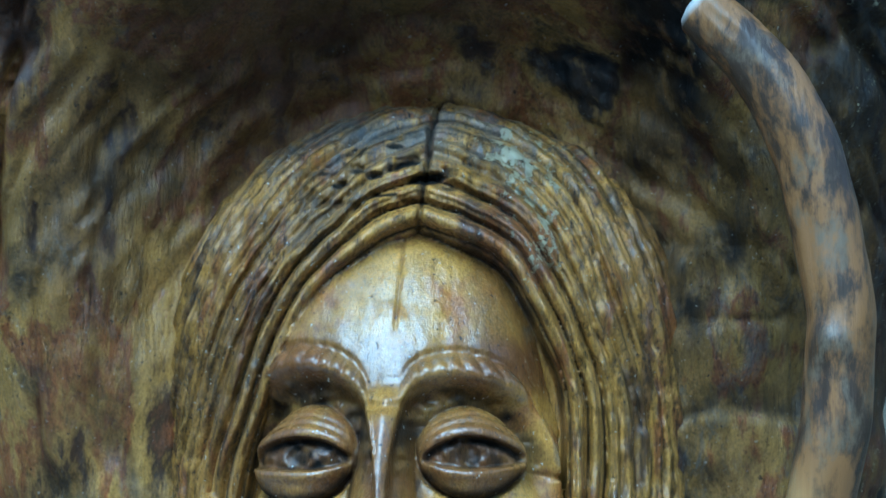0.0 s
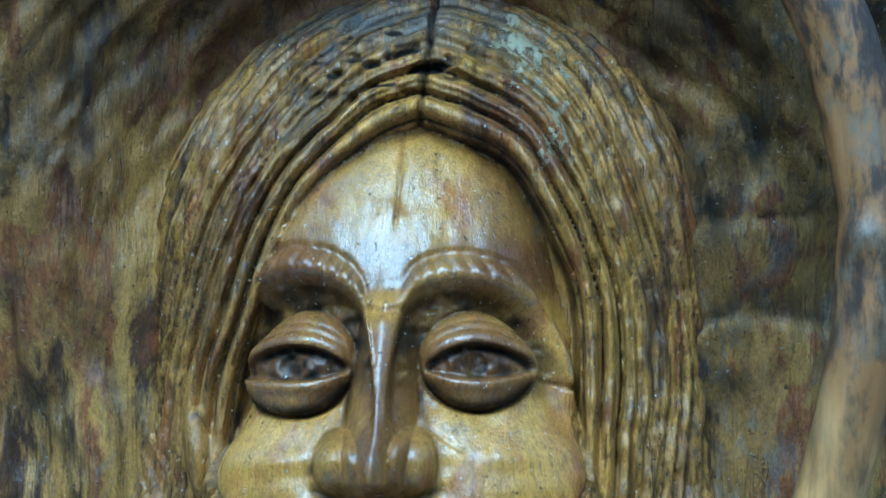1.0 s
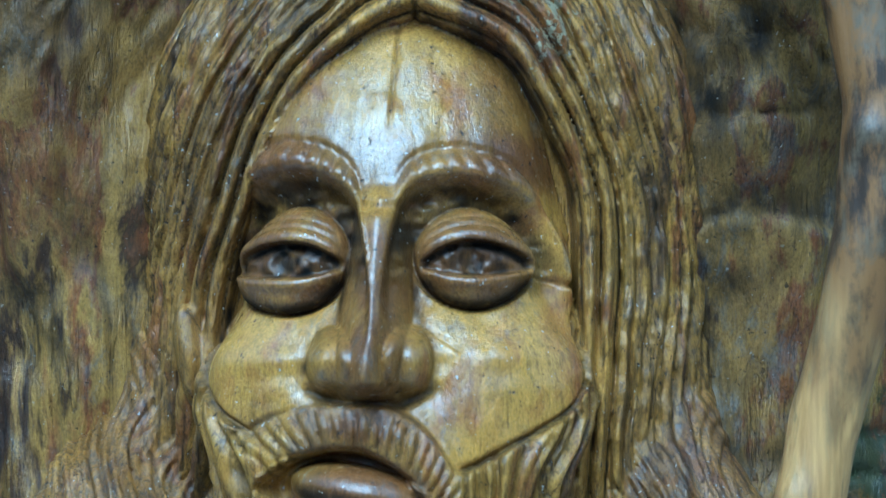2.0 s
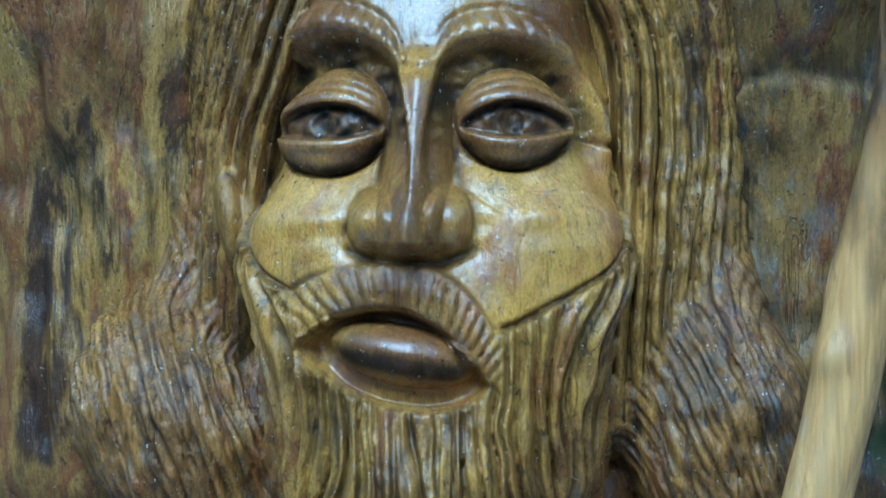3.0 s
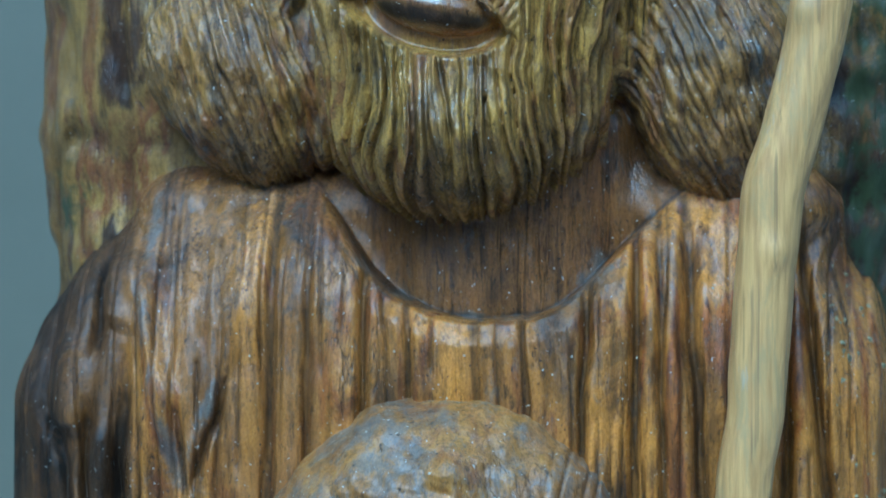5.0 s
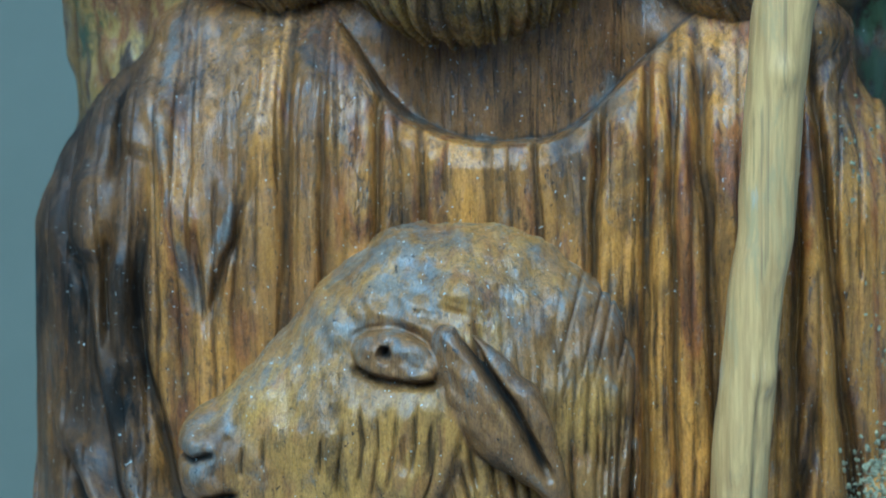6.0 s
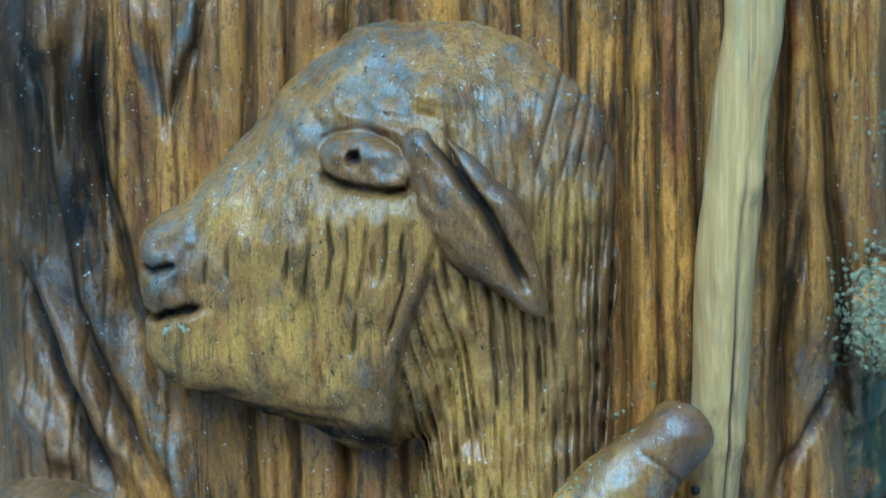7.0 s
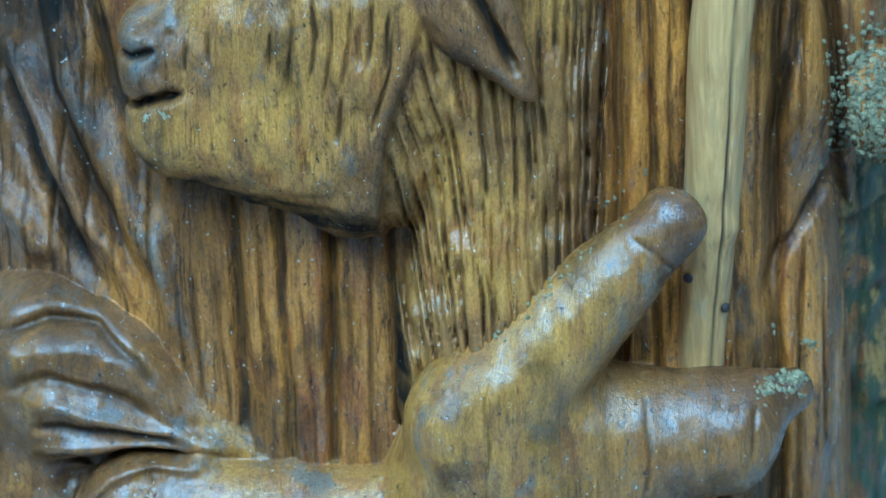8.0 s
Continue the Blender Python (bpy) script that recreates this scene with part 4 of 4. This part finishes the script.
# ---- the lamb in its arm ----
def lamb_relief():
    x, z = MX, MZ
    f = 0.0024 * grain2(x, z, 0.022, 0.022, 30) + 0.0011 * grain2(x, z, 0.007, 0.012, 31) + 0.0010 * grain2(x + 0.4 * z, z + 0.3 * x, 0.010, 0.009, 87) * S(1.02, 1.06, z + 0.3 * np.minimum(x + 0.02, 0))
    # eye
    q = (x + 0.043) / 0.0275
    f -= 0.009 * bell(x, z, -0.045, 1.036, 0.036, 0.022)
    lift = z - 1.0400 + 0.14 * (x + 0.043)
    f += 0.014 * np.clip(1 - q * q - (lift / 0.0160) ** 2, 0, 1) ** 0.55
    low = 1.0275 + 0.003 * q * q - 0.003 * q
    f -= 0.008 * np.exp(-((z - low + 0.001) / 0.0028) ** 2) * S(1.10, 0.7, np.abs(q))
    f += 0.0013 * grain2(x, z, 0.006, 0.005, 116) * bell(x, z, -0.045, 1.042, 0.035, 0.024)
    f -= 0.0022 * np.exp(-((z - 1.0575 + 0.010 * q * q + 0.004 * q) / 0.002) ** 2) * S(1.1, 0.8, np.abs(q))
    f -= 0.006 * dome(x, z, -0.049, 1.0435, 0.0050, 0.0055) + 0.0025 * stroke(x, z, 0.0012, (-0.049, 1.043), (-0.045, 1.052))
    # mouth and nostril, dents round the muzzle
    gape = stroke(x, z + 0.002 * grain2(x, z, 0.008, 0.02, 38), 0.0030, (-0.190, 0.943), (-0.172, 0.9445), (-0.158, 0.9475), (-0.138, 0.957), ends=0.25)
    nose = stroke(x, z, 0.0026, (-0.184, 0.975), (-0.172, 0.973), (-0.160, 0.977))
    f -= 0.009 * gape + 0.006 * nose + 0.003 * stroke(x, z, 0.004, (-0.150, 0.985), (-0.157, 0.965), (-0.152, 0.955))
    f += 0.004 * bell(x, z, -0.168, 0.984, 0.010, 0.008) + 0.003 * bell(x, z, -0.168, 0.960, 0.010, 0.008)
    f += 0.0020 * grain2(x, z, 0.010, 0.012, 35) * np.maximum(bell(x, z, -0.16, 0.975, 0.03, 0.03), bell(x, z, -0.06, 1.05, 0.04, 0.03))
    # short cuts on the cheek, long wool down the neck
    c = x + 0.20 * (z - 0.95) + 0.004 * grain2(x, z, 0.02, 0.05, 32)
    jaw = arc(z, (0.70, 0.785, 0.80, 0.869, 0.90, 0.935, 0.97, 1.02), (-0.01, -0.018, -0.024, -0.034, -0.031, -0.027, -0.014, 0.0))
    wool = S(0.0, 0.006, x - jaw) * S(1.09, 0.97, z + 0.5 * np.minimum(x - 0.05, 0.03))
    fan = x + (z - 0.96) * np.interp(x, (-0.04, 0.0, 0.04, 0.09), (0.35, 0.16, 0.03, -0.06)) + 0.003 * grain2(x, z, 0.02, 0.06, 33) + 0.0008 * grain2(x, z, 0.006, 0.02, 68)
    r1, rough = ridge(fan / 0.0095), 0.6 + 0.4 * grain2(x, z, 0.02, 0.03, 34)
    g = np.maximum(gouge(fan / 0.0088, z, 0.045, 96, 0.14), 0.7 * gouge(fan / 0.0061 + 0.4, z, 0.030, 97, 0.13))
    f += wool * ((r1 - 1) * 0.0016 * rough - 0.0042 * g - 0.005 + 0.0008 * grain2(x, z, 0.005, 0.009, 115))
    nick = np.maximum.reduce([stroke(x + 0.0015 * grain2(x, z, 0.01, 0.02, 78), z, 0.0012, *way, ends=0.3) for way in (((-0.064, 1.020), (-0.062, 0.990), (-0.070, 0.955)), ((-0.053, 1.016), (-0.054, 0.985), (-0.060, 0.945)), ((-0.043, 1.016), (-0.042, 0.990), (-0.050, 0.955)),
                                                ((-0.030, 1.018), (-0.030, 0.990), (-0.036, 0.968)), ((-0.020, 1.010), (-0.022, 0.985), (-0.027, 0.965)), ((-0.036, 1.000), (-0.039, 0.970)), ((-0.075, 1.006), (-0.078, 0.975), (-0.083, 0.950)), ((-0.088, 0.996), (-0.091, 0.966)), ((-0.016, 1.004), (-0.026, 0.955), (-0.036, 0.925)), ((-0.047, 0.960), (-0.053, 0.925)), ((-0.125, 0.992), (-0.128, 0.968)), ((-0.139, 0.985), (-0.141, 0.962)))])
    f -= 0.0034 * nick
    # furrows on the crown
    crown = grain2(x, z + 0.3 * x, 0.03, 0.006, 36)
    f += 0.0040 * crown * bell(x, z, -0.020, 1.073, 0.045, 0.018) + 0.0014 * grain2(x, z, 0.014, 0.010, 37) * S(1.03, 1.07, z)
    back = gouge((x - 0.25 * np.maximum(z - 1.0, 0)) / 0.0075, z, 0.030, 98, 0.13) * S(0.045, 0.065, x) * S(0.94, 0.98, z)
    f -= 0.0022 * back
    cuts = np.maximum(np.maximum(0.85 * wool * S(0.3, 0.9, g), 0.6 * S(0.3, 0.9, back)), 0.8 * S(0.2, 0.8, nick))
    # line under the eye bulge coloured darker
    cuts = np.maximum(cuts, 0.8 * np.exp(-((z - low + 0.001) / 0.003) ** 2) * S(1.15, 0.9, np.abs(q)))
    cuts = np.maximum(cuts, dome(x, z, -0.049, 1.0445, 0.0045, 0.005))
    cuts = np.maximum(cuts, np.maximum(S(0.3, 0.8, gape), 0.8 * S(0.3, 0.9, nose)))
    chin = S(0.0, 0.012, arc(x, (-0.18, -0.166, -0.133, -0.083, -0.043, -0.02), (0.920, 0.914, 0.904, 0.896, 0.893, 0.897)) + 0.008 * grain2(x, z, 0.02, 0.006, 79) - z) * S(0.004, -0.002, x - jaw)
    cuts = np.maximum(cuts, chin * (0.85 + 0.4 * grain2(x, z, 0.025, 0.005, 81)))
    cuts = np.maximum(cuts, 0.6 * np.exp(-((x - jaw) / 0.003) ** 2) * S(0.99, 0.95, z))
    return f.astype(np.float32), cuts.astype(np.float32)


LAMB, LAMB_CUTS = lamb_relief()


def ear_fold(s, w):
    return np.exp(-((w - 0.010 + 0.007 * S(-0.01, 0.05, s)) / 0.0034) ** 2) * S(0.050, 0.035, s) * S(-0.062, -0.050, s)


def lamb_ear(x, d, z):
    """A folded leaf lying back against the head."""
    a = math.atan2(-0.098, 0.069)
    s, w = (x - 0.021) * math.cos(a) + (z - 1.005) * math.sin(a), -(x - 0.021) * math.sin(a) + (z - 1.005) * math.cos(a)
    pinch = 1 - 0.50 * S(0.0, 0.066, s) - 0.1 * S(0.0, -0.06, s)
    return ellipsoid(s, d - 0.10 * w, w / pinch, (0.0, 0.194, 0.0), (0.066, 0.019, 0.0265)) + 0.013 * ear_fold(s, w) - 0.0016 * grain2(s, w, 0.012, 0.006, 39)


def lamb(x, d, z):
    f = ellipsoid(x, d, z, (-0.010, 0.115, 0.990), (0.115, 0.080, 0.126))
    f = smin(f, limb(x, d, z, (-0.05, 0.125, 0.978), (-0.146, 0.138, 0.964), 0.078, 0.034), 0.04)
    f = smin(f, limb(x, d, z, (-0.03, 0.120, 1.020), (-0.145, 0.138, 0.978), 0.074, 0.030), 0.03)
    f = smin(f, limb(x, d, z, (-0.148, 0.142, 0.930), (-0.045, 0.13, 0.922), 0.033, 0.066), 0.02)
    f = smin(f, ellipsoid(x, d, z, (-0.160, 0.138, 0.967), (0.018, 0.032, 0.024)), 0.012)
    neck = np.sqrt(((x - 0.036) / 0.067) ** 2 + ((d - 0.10) / 0.091) ** 2) * 0.067 - 0.067
    neck = np.maximum(neck + 5.0 * np.maximum(z - 0.94, 0) ** 2, 0.70 - z)
    f = smin(f, neck, 0.010) - sample(LAMB, x, z)
    return smin(f, lamb_ear(x, d, z), 0.003).astype(np.float32)


v, q = skin(lamb, (-0.21, 0.02, 0.69), (0.13, 0.25, 1.14), FINE)
X, Z = v[:, 0], v[:, 2]
ca, sa = math.cos(math.atan2(-0.098, 0.069)), math.sin(math.atan2(-0.098, 0.069))
on_ear = S(0.003, 0.0, lamb_ear(*v.T))
along, across = (X - 0.021) * ca + (Z - 1.005) * sa, -(X - 0.021) * sa + (Z - 1.005) * ca
# ear: darker in its fold and along its lower rim
grime_shade = sample(LAMB_CUTS, X, Z) * (1 - on_ear) + on_ear * np.maximum(ear_fold(along, across), 0.7 * S(-0.006, -0.016, across) * S(0.02, 0.05, along + 0.02))
worn = np.clip((0.50 + 0.25 * grain2(X, Z, 0.03, 0.03, 48)) * S(0.99, 1.09, Z + 0.9 * np.maximum(X - 0.05, 0) - 0.45 * np.minimum(X + 0.06, 0)) + 0.6 * bell(X, Z, -0.165, 0.975, 0.02, 0.02), 0, 1)
brown = np.clip(0.55 + 0.45 * grain2(X, Z, 0.04, 0.04, 83) - 0.25 * bell(X, Z, -0.09, 0.93, 0.06, 0.03) + 0.8 * bell(X, Z, -0.160, 0.970, 0.03, 0.03) + 0.7 * bell(X, Z, -0.045, 1.045, 0.04, 0.03) + 0.6 * on_ear + 0.5 * S(0.07, 0.10, X) + 0.5 * stroke(X, Z, 0.012, (-0.010, 0.975), (-0.035, 0.915)), 0, 1)
lamb_ob = tagged(new("carved_lamb_statue", mesh_from("carved_lamb_statue", v, q, WOOD_LAMB, (("lichen", bell(X, Z, -0.158, 0.940, 0.014, 0.006)), ("grime_shade", grime_shade), ("smooth", 0.55 + 0.35 * S(0.99, 0.95, Z) * S(-0.04, 0.0, X)), ("grey", worn), ("oiled", 0.5 + 0.0 * X), ("brown", brown)))),
                 "brown wooden carved lamb with folded ear, held against the robe", "statue")


# ---- the hollowed trunk behind the figure ----
def trunk_relief():
    x, z = MX, MZ
    f = 0.007 * grain2(x, z, 0.06, 0.09, 40) + 0.0045 * grain2(x, z, 0.022, 0.05, 41) + 0.0022 * grain2(x, z, 0.010, 0.02, 42)
    # chisel strokes that follow the arch over the head
    reach, turn = np.hypot(x - 0.02, z - 1.50), np.arctan2(z - 1.50, x - 0.02)
    arch = S(0.13, 0.16, reach) * S(1.52, 1.60, z)
    f += arch * (0.0045 * grain2(0.2 * turn, reach, 0.05, 0.011, 105) + 0.0025 * grain2(0.2 * turn, reach, 0.022, 0.005, 106))
    f -= 0.012 * np.exp(-((x + 0.222 + 0.03 * np.sin(9 * z)) / 0.004) ** 2) * S(1.50, 1.56, z)
    level = np.exp(-((grain2(x, z, 0.10, 0.035, 43)) / 0.10) ** 2) * S(0.08, 0.14, x)
    upright = np.exp(-((grain2(x, z, 0.03, 0.2, 44)) / 0.08) ** 2)
    f -= 0.0025 * level + 0.0025 * upright
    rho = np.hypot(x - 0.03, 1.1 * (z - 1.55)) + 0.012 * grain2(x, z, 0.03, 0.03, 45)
    # darker band over the head, darker right side and right rim
    dark_areas = 0.60 * S(0.185, 0.205, rho) * S(0.310, 0.255, rho) * S(1.58, 1.64, z) * (0.8 + 0.4 * grain2(x, z, 0.03, 0.02, 123))
    dark_areas = np.maximum(dark_areas, 1.0 * S(0.09, 0.14, x) * S(1.45, 1.58, z) * (0.65 + 0.45 * grain2(x, z, 0.03, 0.03, 46)))
    dark_areas = np.maximum(dark_areas, 0.75 * S(0.238, 0.252, x) * S(1.40, 1.50, z))
    return f.astype(np.float32), np.maximum(np.maximum(0.8 * level, 0.45 * upright), dark_areas).astype(np.float32)


TRUNK, TRUNK_DARKS = trunk_relief()


def trunk(x, d, z):
    half = np.interp(z, (0.0, 0.25, 0.6, 0.9, 1.06, 1.2, 1.5, 1.7, 2.0), (0.36, 0.33, 0.303, 0.298, 0.300, 0.312, 0.312, 0.335, 0.345)).astype(np.float32)
    # front swells above the head: an added, unseen hood that shades the niche
    front = np.interp(z, (0.0, 1.1, 1.45, 1.72, 1.80, 2.1), (0.02, 0.02, 0.04, 0.110, 0.180, 0.19)).astype(np.float32)
    deep = 0.5 * (front + 0.40)
    r = ((np.abs(x) / half) ** 3.2 + (np.abs(d + 0.40 - deep) / deep) ** 3.2) ** (1 / 3.2)
    f = (r - 1) * np.minimum(half, deep)
    f = np.maximum(f, z - 2.02 + 0.05 * x)
    hollow = ellipsoid(x, d, np.maximum(z - 1.60, 0), (-0.005, 0.18, 0.0), (0.262, 0.190, 0.185))
    return (-smin(-f, hollow, 0.02) - sample(TRUNK, x, z)).astype(np.float32)


v, q = skin(trunk, (-0.42, -0.46, 0.0), (0.40, 0.28, 2.08), 0.004)
X, Z = v[:, 0], v[:, 2]
green = S(0.24, 0.27, np.abs(X)) * 0.5 + 0.35 * S(0.10, 0.2, X)
tagged(new("hollowed_tree_trunk", mesh_from("hollowed_tree_trunk", v, q, WOOD_TRUNK, (("lichen", green * 0.45), ("brown", 0.25 + 0.5 * grain2(X, Z, 0.05, 0.16, 47)), ("green", np.clip(0.75 * bell(X, Z, -0.270, 1.225, 0.03, 0.035) + 0.6 * S(0.215, 0.26, X) * S(1.45, 1.36, Z) + 0.2 * S(0.12, 0.2, X) * S(1.6, 1.5, Z), 0, 1)), ("grime_shade", sample(TRUNK_DARKS, X, Z)), ("smooth", 0 * X), ("grey", 0.35 * S(0.1, 0.2, X)), ("oiled", 0 * X)))),
       "hollowed brown tree trunk with rough chiselled niche behind the statue", "tree trunk")


# ---- the staff ----
def staff():
    zs = np.array((1.722, 1.716, 1.700, 1.676, 1.640, 1.600, 1.546, 1.486, 1.44, 1.383, 1.326, 1.287, 1.24, 1.184, 1.104, 1.075, 0.972, 0.892, 0.80, 0.70))
    xs = np.array((0.179, 0.185, 0.202, 0.2205, 0.237, 0.246, 0.254, 0.250, 0.239, 0.2235, 0.2125, 0.202, 0.188, 0.183, 0.1775, 0.1715, 0.162, 0.1590, 0.154, 0.15))
    ds = np.array((0.15, 0.15, 0.15, 0.15, 0.15, 0.15, 0.15, 0.15, 0.145, 0.14, 0.14, 0.14, 0.14, 0.14, 0.14, 0.14, 0.135, 0.125, 0.11, 0.10))
    rs = np.array((0.0140, 0.0150, 0.0170, 0.0190, 0.0195, 0.0195, 0.0192, 0.0200, 0.0190, 0.0175, 0.0175, 0.0172, 0.0182, 0.018, 0.0168, 0.0165, 0.0175, 0.0165, 0.014, 0.013))
    order = zs[::-1]
    t = np.linspace(0, 1, 420)
    z = 0.70 + t * (1.722 - 0.70)
    soft = np.hanning(13) / np.hanning(13).sum()
    curve = lambda p: np.convolve(np.pad(np.interp(z, order, p[::-1]), 6, mode="reflect", reflect_type="odd"), soft, mode="valid")
    x, d, r = curve(xs), curve(ds), curve(rs)
    n = 64
    a = np.linspace(0, 2 * np.pi, n, endpoint=False)
    A, Z = np.meshgrid(a, z)
    R = r[:, None] * (1 + 0.03 * grain2(A * 0.02, Z, 0.02, 0.06, 50) + 0.02 * grain2(np.cos(A), Z, 0.5, 0.05, 51)) + 0.0006 * grain2(A, Z, 0.3, 0.02, 52)
    for zk, ak, hk in ((1.53, 4.3, 0.004), (1.345, 4.0, 0.004), (1.205, 5.0, 0.003), (1.02, 5.4, 0.003), (0.86, 5.6, 0.004)):
        R = R + hk * np.exp(-((Z - zk) / 0.010) ** 2 - (np.angle(np.exp(1j * (A - ak))) / 0.5) ** 2)
    seam = np.exp(-(np.angle(np.exp(1j * (A - 5.10 - 0.10 * np.sin(9 * Z)))) / 0.055) ** 2) * S(1.06, 0.98, Z)
    R = R - 0.0030 * seam
    dx, dz = np.gradient(x), np.gradient(z)
    R = R * np.interp(z, (1.70, 1.722), (1.0, 1.12))[:, None]
    nx, nz = dz / np.hypot(dx, dz), -dx / np.hypot(dx, dz)
    X, Zw, D = x[:, None] + R * np.cos(A) * nx[:, None], Z + R * np.cos(A) * nz[:, None], d[:, None] - R * np.sin(A)
    pts = np.stack([X, D, Zw], -1).reshape(-1, 3)
    i, j = np.meshgrid(np.arange(len(z) - 1), np.arange(n), indexing="ij")
    k = (j + 1) % n
    quads = np.stack([i * n + j, i * n + k, (i + 1) * n + k, (i + 1) * n + j], -1).reshape(-1, 4)
    # rounded, cut top
    ring = (len(z) - 1) * n + np.arange(n)
    last, extra = ring, []
    for s_, up in ((0.82, 0.004), (0.45, 0.0065), (0.02, 0.007)):
        base = len(pts)
        mid = pts[ring].mean(0)
        lift = np.array((-0.6, 0.0, 0.8)) * up
        pts = np.concatenate([pts, mid + (pts[ring] - mid) * s_ + lift])
        now = base + np.arange(n)
        extra.append(np.stack([last, np.roll(last, -1), np.roll(now, -1), now], 1))
        last = now
    quads = np.concatenate([quads, *extra])
    zz = pts[:, 2]
    bark = S(1.36, 1.47, zz + 0.05 * grain2(pts[:, 0], zz, 0.012, 0.03, 53))
    cut = np.r_[np.zeros(len(z) * n), np.ones(3 * n)]
    me = mesh_from("staff", pts, quads, WOOD_STAFF, (("bark", bark), ("cut", cut), ("seam", np.r_[seam.ravel(), np.zeros(3 * n)])))
    bm = bmesh.new()
    bm.from_mesh(me)
    bmesh.ops.recalc_face_normals(bm, faces=bm.faces)
    bm.to_mesh(me)
    bm.free()
    return tagged(new("staff", me), "crooked pale branch staff with brown bark at the top", "staff")


staff()


def nail(x, y, z, turn):
    bm = bmesh.new()
    bmesh.ops.create_cone(bm, cap_ends=True, segments=10, radius1=0.0013, radius2=0.0013, depth=0.016)
    bmesh.ops.create_uvsphere(bm, u_segments=12, v_segments=6, radius=0.0031, matrix=Matrix.Translation((0, 0, 0.007)) @ Matrix.Diagonal((1, 1, 0.45, 1)))
    me = bpy.data.meshes.new("nail")
    bm.to_mesh(me)
    bm.free()
    me.materials.append(IRON)
    me.shade_smooth()
    ob = tagged(new("nail", me), "rusty dark iron nail driven into the wooden staff", "nail", group="nails in the staff")
    ob.matrix_world = pose(x, y, z, 90, 0, turn)
    return ob


for way in ((0.147, -0.121, 0.8295, -20), (0.1637, -0.117, 0.810, 25)):
    nail(*way)


# ---- ground and the wall behind ----
def box(bm, lo, hi):
    geom = bmesh.ops.create_cube(bm, size=1)
    for vert in geom["verts"]:
        vert.co = Vector([lo[k] + (vert.co[k] + 0.5) * (hi[k] - lo[k]) for k in range(3)])


def structure(name, bm, mat, label, category):
    me = bpy.data.meshes.new(name)
    bm.to_mesh(me)
    bm.free()
    me.materials.append(mat)
    return tagged(new(name, me), label, category, kind="structure")


# ground out of view, its pale colour chosen to bounce light up
bm = bmesh.new()
bmesh.ops.create_grid(bm, x_segments=40, y_segments=40, size=300)
structure("ground", bm, BOUNCE_GROUND, "assumed pale ground round the carved trunk, bouncing light upwards", "ground")
bm = bmesh.new()
box(bm, (-6, 2.2, 0), (6, 2.4, 3.2))
structure("wall_back", bm, WALL, "plain blue-grey painted wall behind the trunk", "wall")
# three dark screens added out of view, to keep low sky light off the wood
SKY_SCREEN = plain("dark_green_screen", (0.018, 0.026, 0.010), (0.05, 0.07, 0.028), 14, 0.9, strength=0.8, distance=0.05)
for name, lo, hi in (("screen_front", (-6, -5.6, 0), (6, -5.2, 3.2)), ("screen_left", (-6.4, -5.6, 0), (-6.0, 2.4, 3.2)), ("screen_right", (6.0, -5.6, 0), (6.4, 2.4, 3.2))):
    bm = bmesh.new()
    box(bm, lo, hi)
    structure(name, bm, SKY_SCREEN, "dark green screen, added out of view to block the low sky", "hedge")


# ---- lichen and crumbs on the wood ----
def front_of(field, x, z):
    """How far out the skin of a field lies at places x, z."""
    out = np.full(len(x), np.nan)
    for d in np.linspace(0.26, -0.10, 181):
        hit = np.isnan(out) & (field(x, np.full(len(x), d), z) < 0)
        out[hit] = d
    return out


def crumbs(name, field, places, sizes, mat, label, category):
    """Many small uneven flakes in one mesh."""
    rng = np.random.RandomState(len(places))
    ball = bmesh.new()
    bmesh.ops.create_icosphere(ball, subdivisions=1, radius=1.0)
    base = np.array([vert.co[:] for vert in ball.verts])
    tris = np.array([[vert.index for vert in face.verts] for face in ball.faces])
    ball.free()
    d = front_of(field, places[:, 0], places[:, 1])
    verts, faces = [], []
    for (x, z), depth, size in zip(places, d, sizes):
        if np.isnan(depth):
            continue
        shape = base * (0.6 + 0.8 * rng.rand(len(base), 1)) * size * (0.7 + 0.6 * rng.rand(3))
        faces.append(tris + sum(len(p) for p in verts))
        verts.append(shape + (x, -depth, z))
    me = bpy.data.meshes.new(name)
    me.from_pydata(np.concatenate(verts).tolist(), [], np.concatenate(faces).tolist())
    me.materials.append(mat)
    return tagged(new(name, me), label, category, kind="stuff")


rng = np.random.RandomState(11)
spread = np.concatenate([rng.normal((0.262, 0.918), (0.013, 0.020), (2600, 2)), rng.normal((0.258, 1.035), (0.010, 0.030), (70, 2)), rng.normal((0.238, 1.150), (0.012, 0.02), (40, 2))])
crumbs("lichen_crust", figure, spread, 0.0006 + 0.0020 * rng.rand(len(spread)) ** 2, LICHEN, "grey-green crusty lichen growing on the edge of the robe", "lichen")
spread = rng.normal((0.203, 0.767), (0.010, 0.0035), (260, 2))
spread = spread[spread[:, 1] < 0.7705]
crumbs("lichen_tuft", figure, spread, 0.0005 + 0.0019 * rng.rand(len(spread)) ** 2, LICHEN, "pale lichen tuft at the carved finger tips", "lichen")
k = rng.rand(160)
spread = np.stack([0.122 - 0.125 * k, 0.894 - 0.118 * k], 1) + rng.normal(0, 0.0022, (160, 2))
crumbs("wood_dust", lambda x, d, z: np.minimum(figure(x, d, z), lamb(x, d, z)), spread, 0.0004 + 0.0014 * rng.rand(160) ** 2, LICHEN, "pale wood dust lying along the carved thumb", "dust")
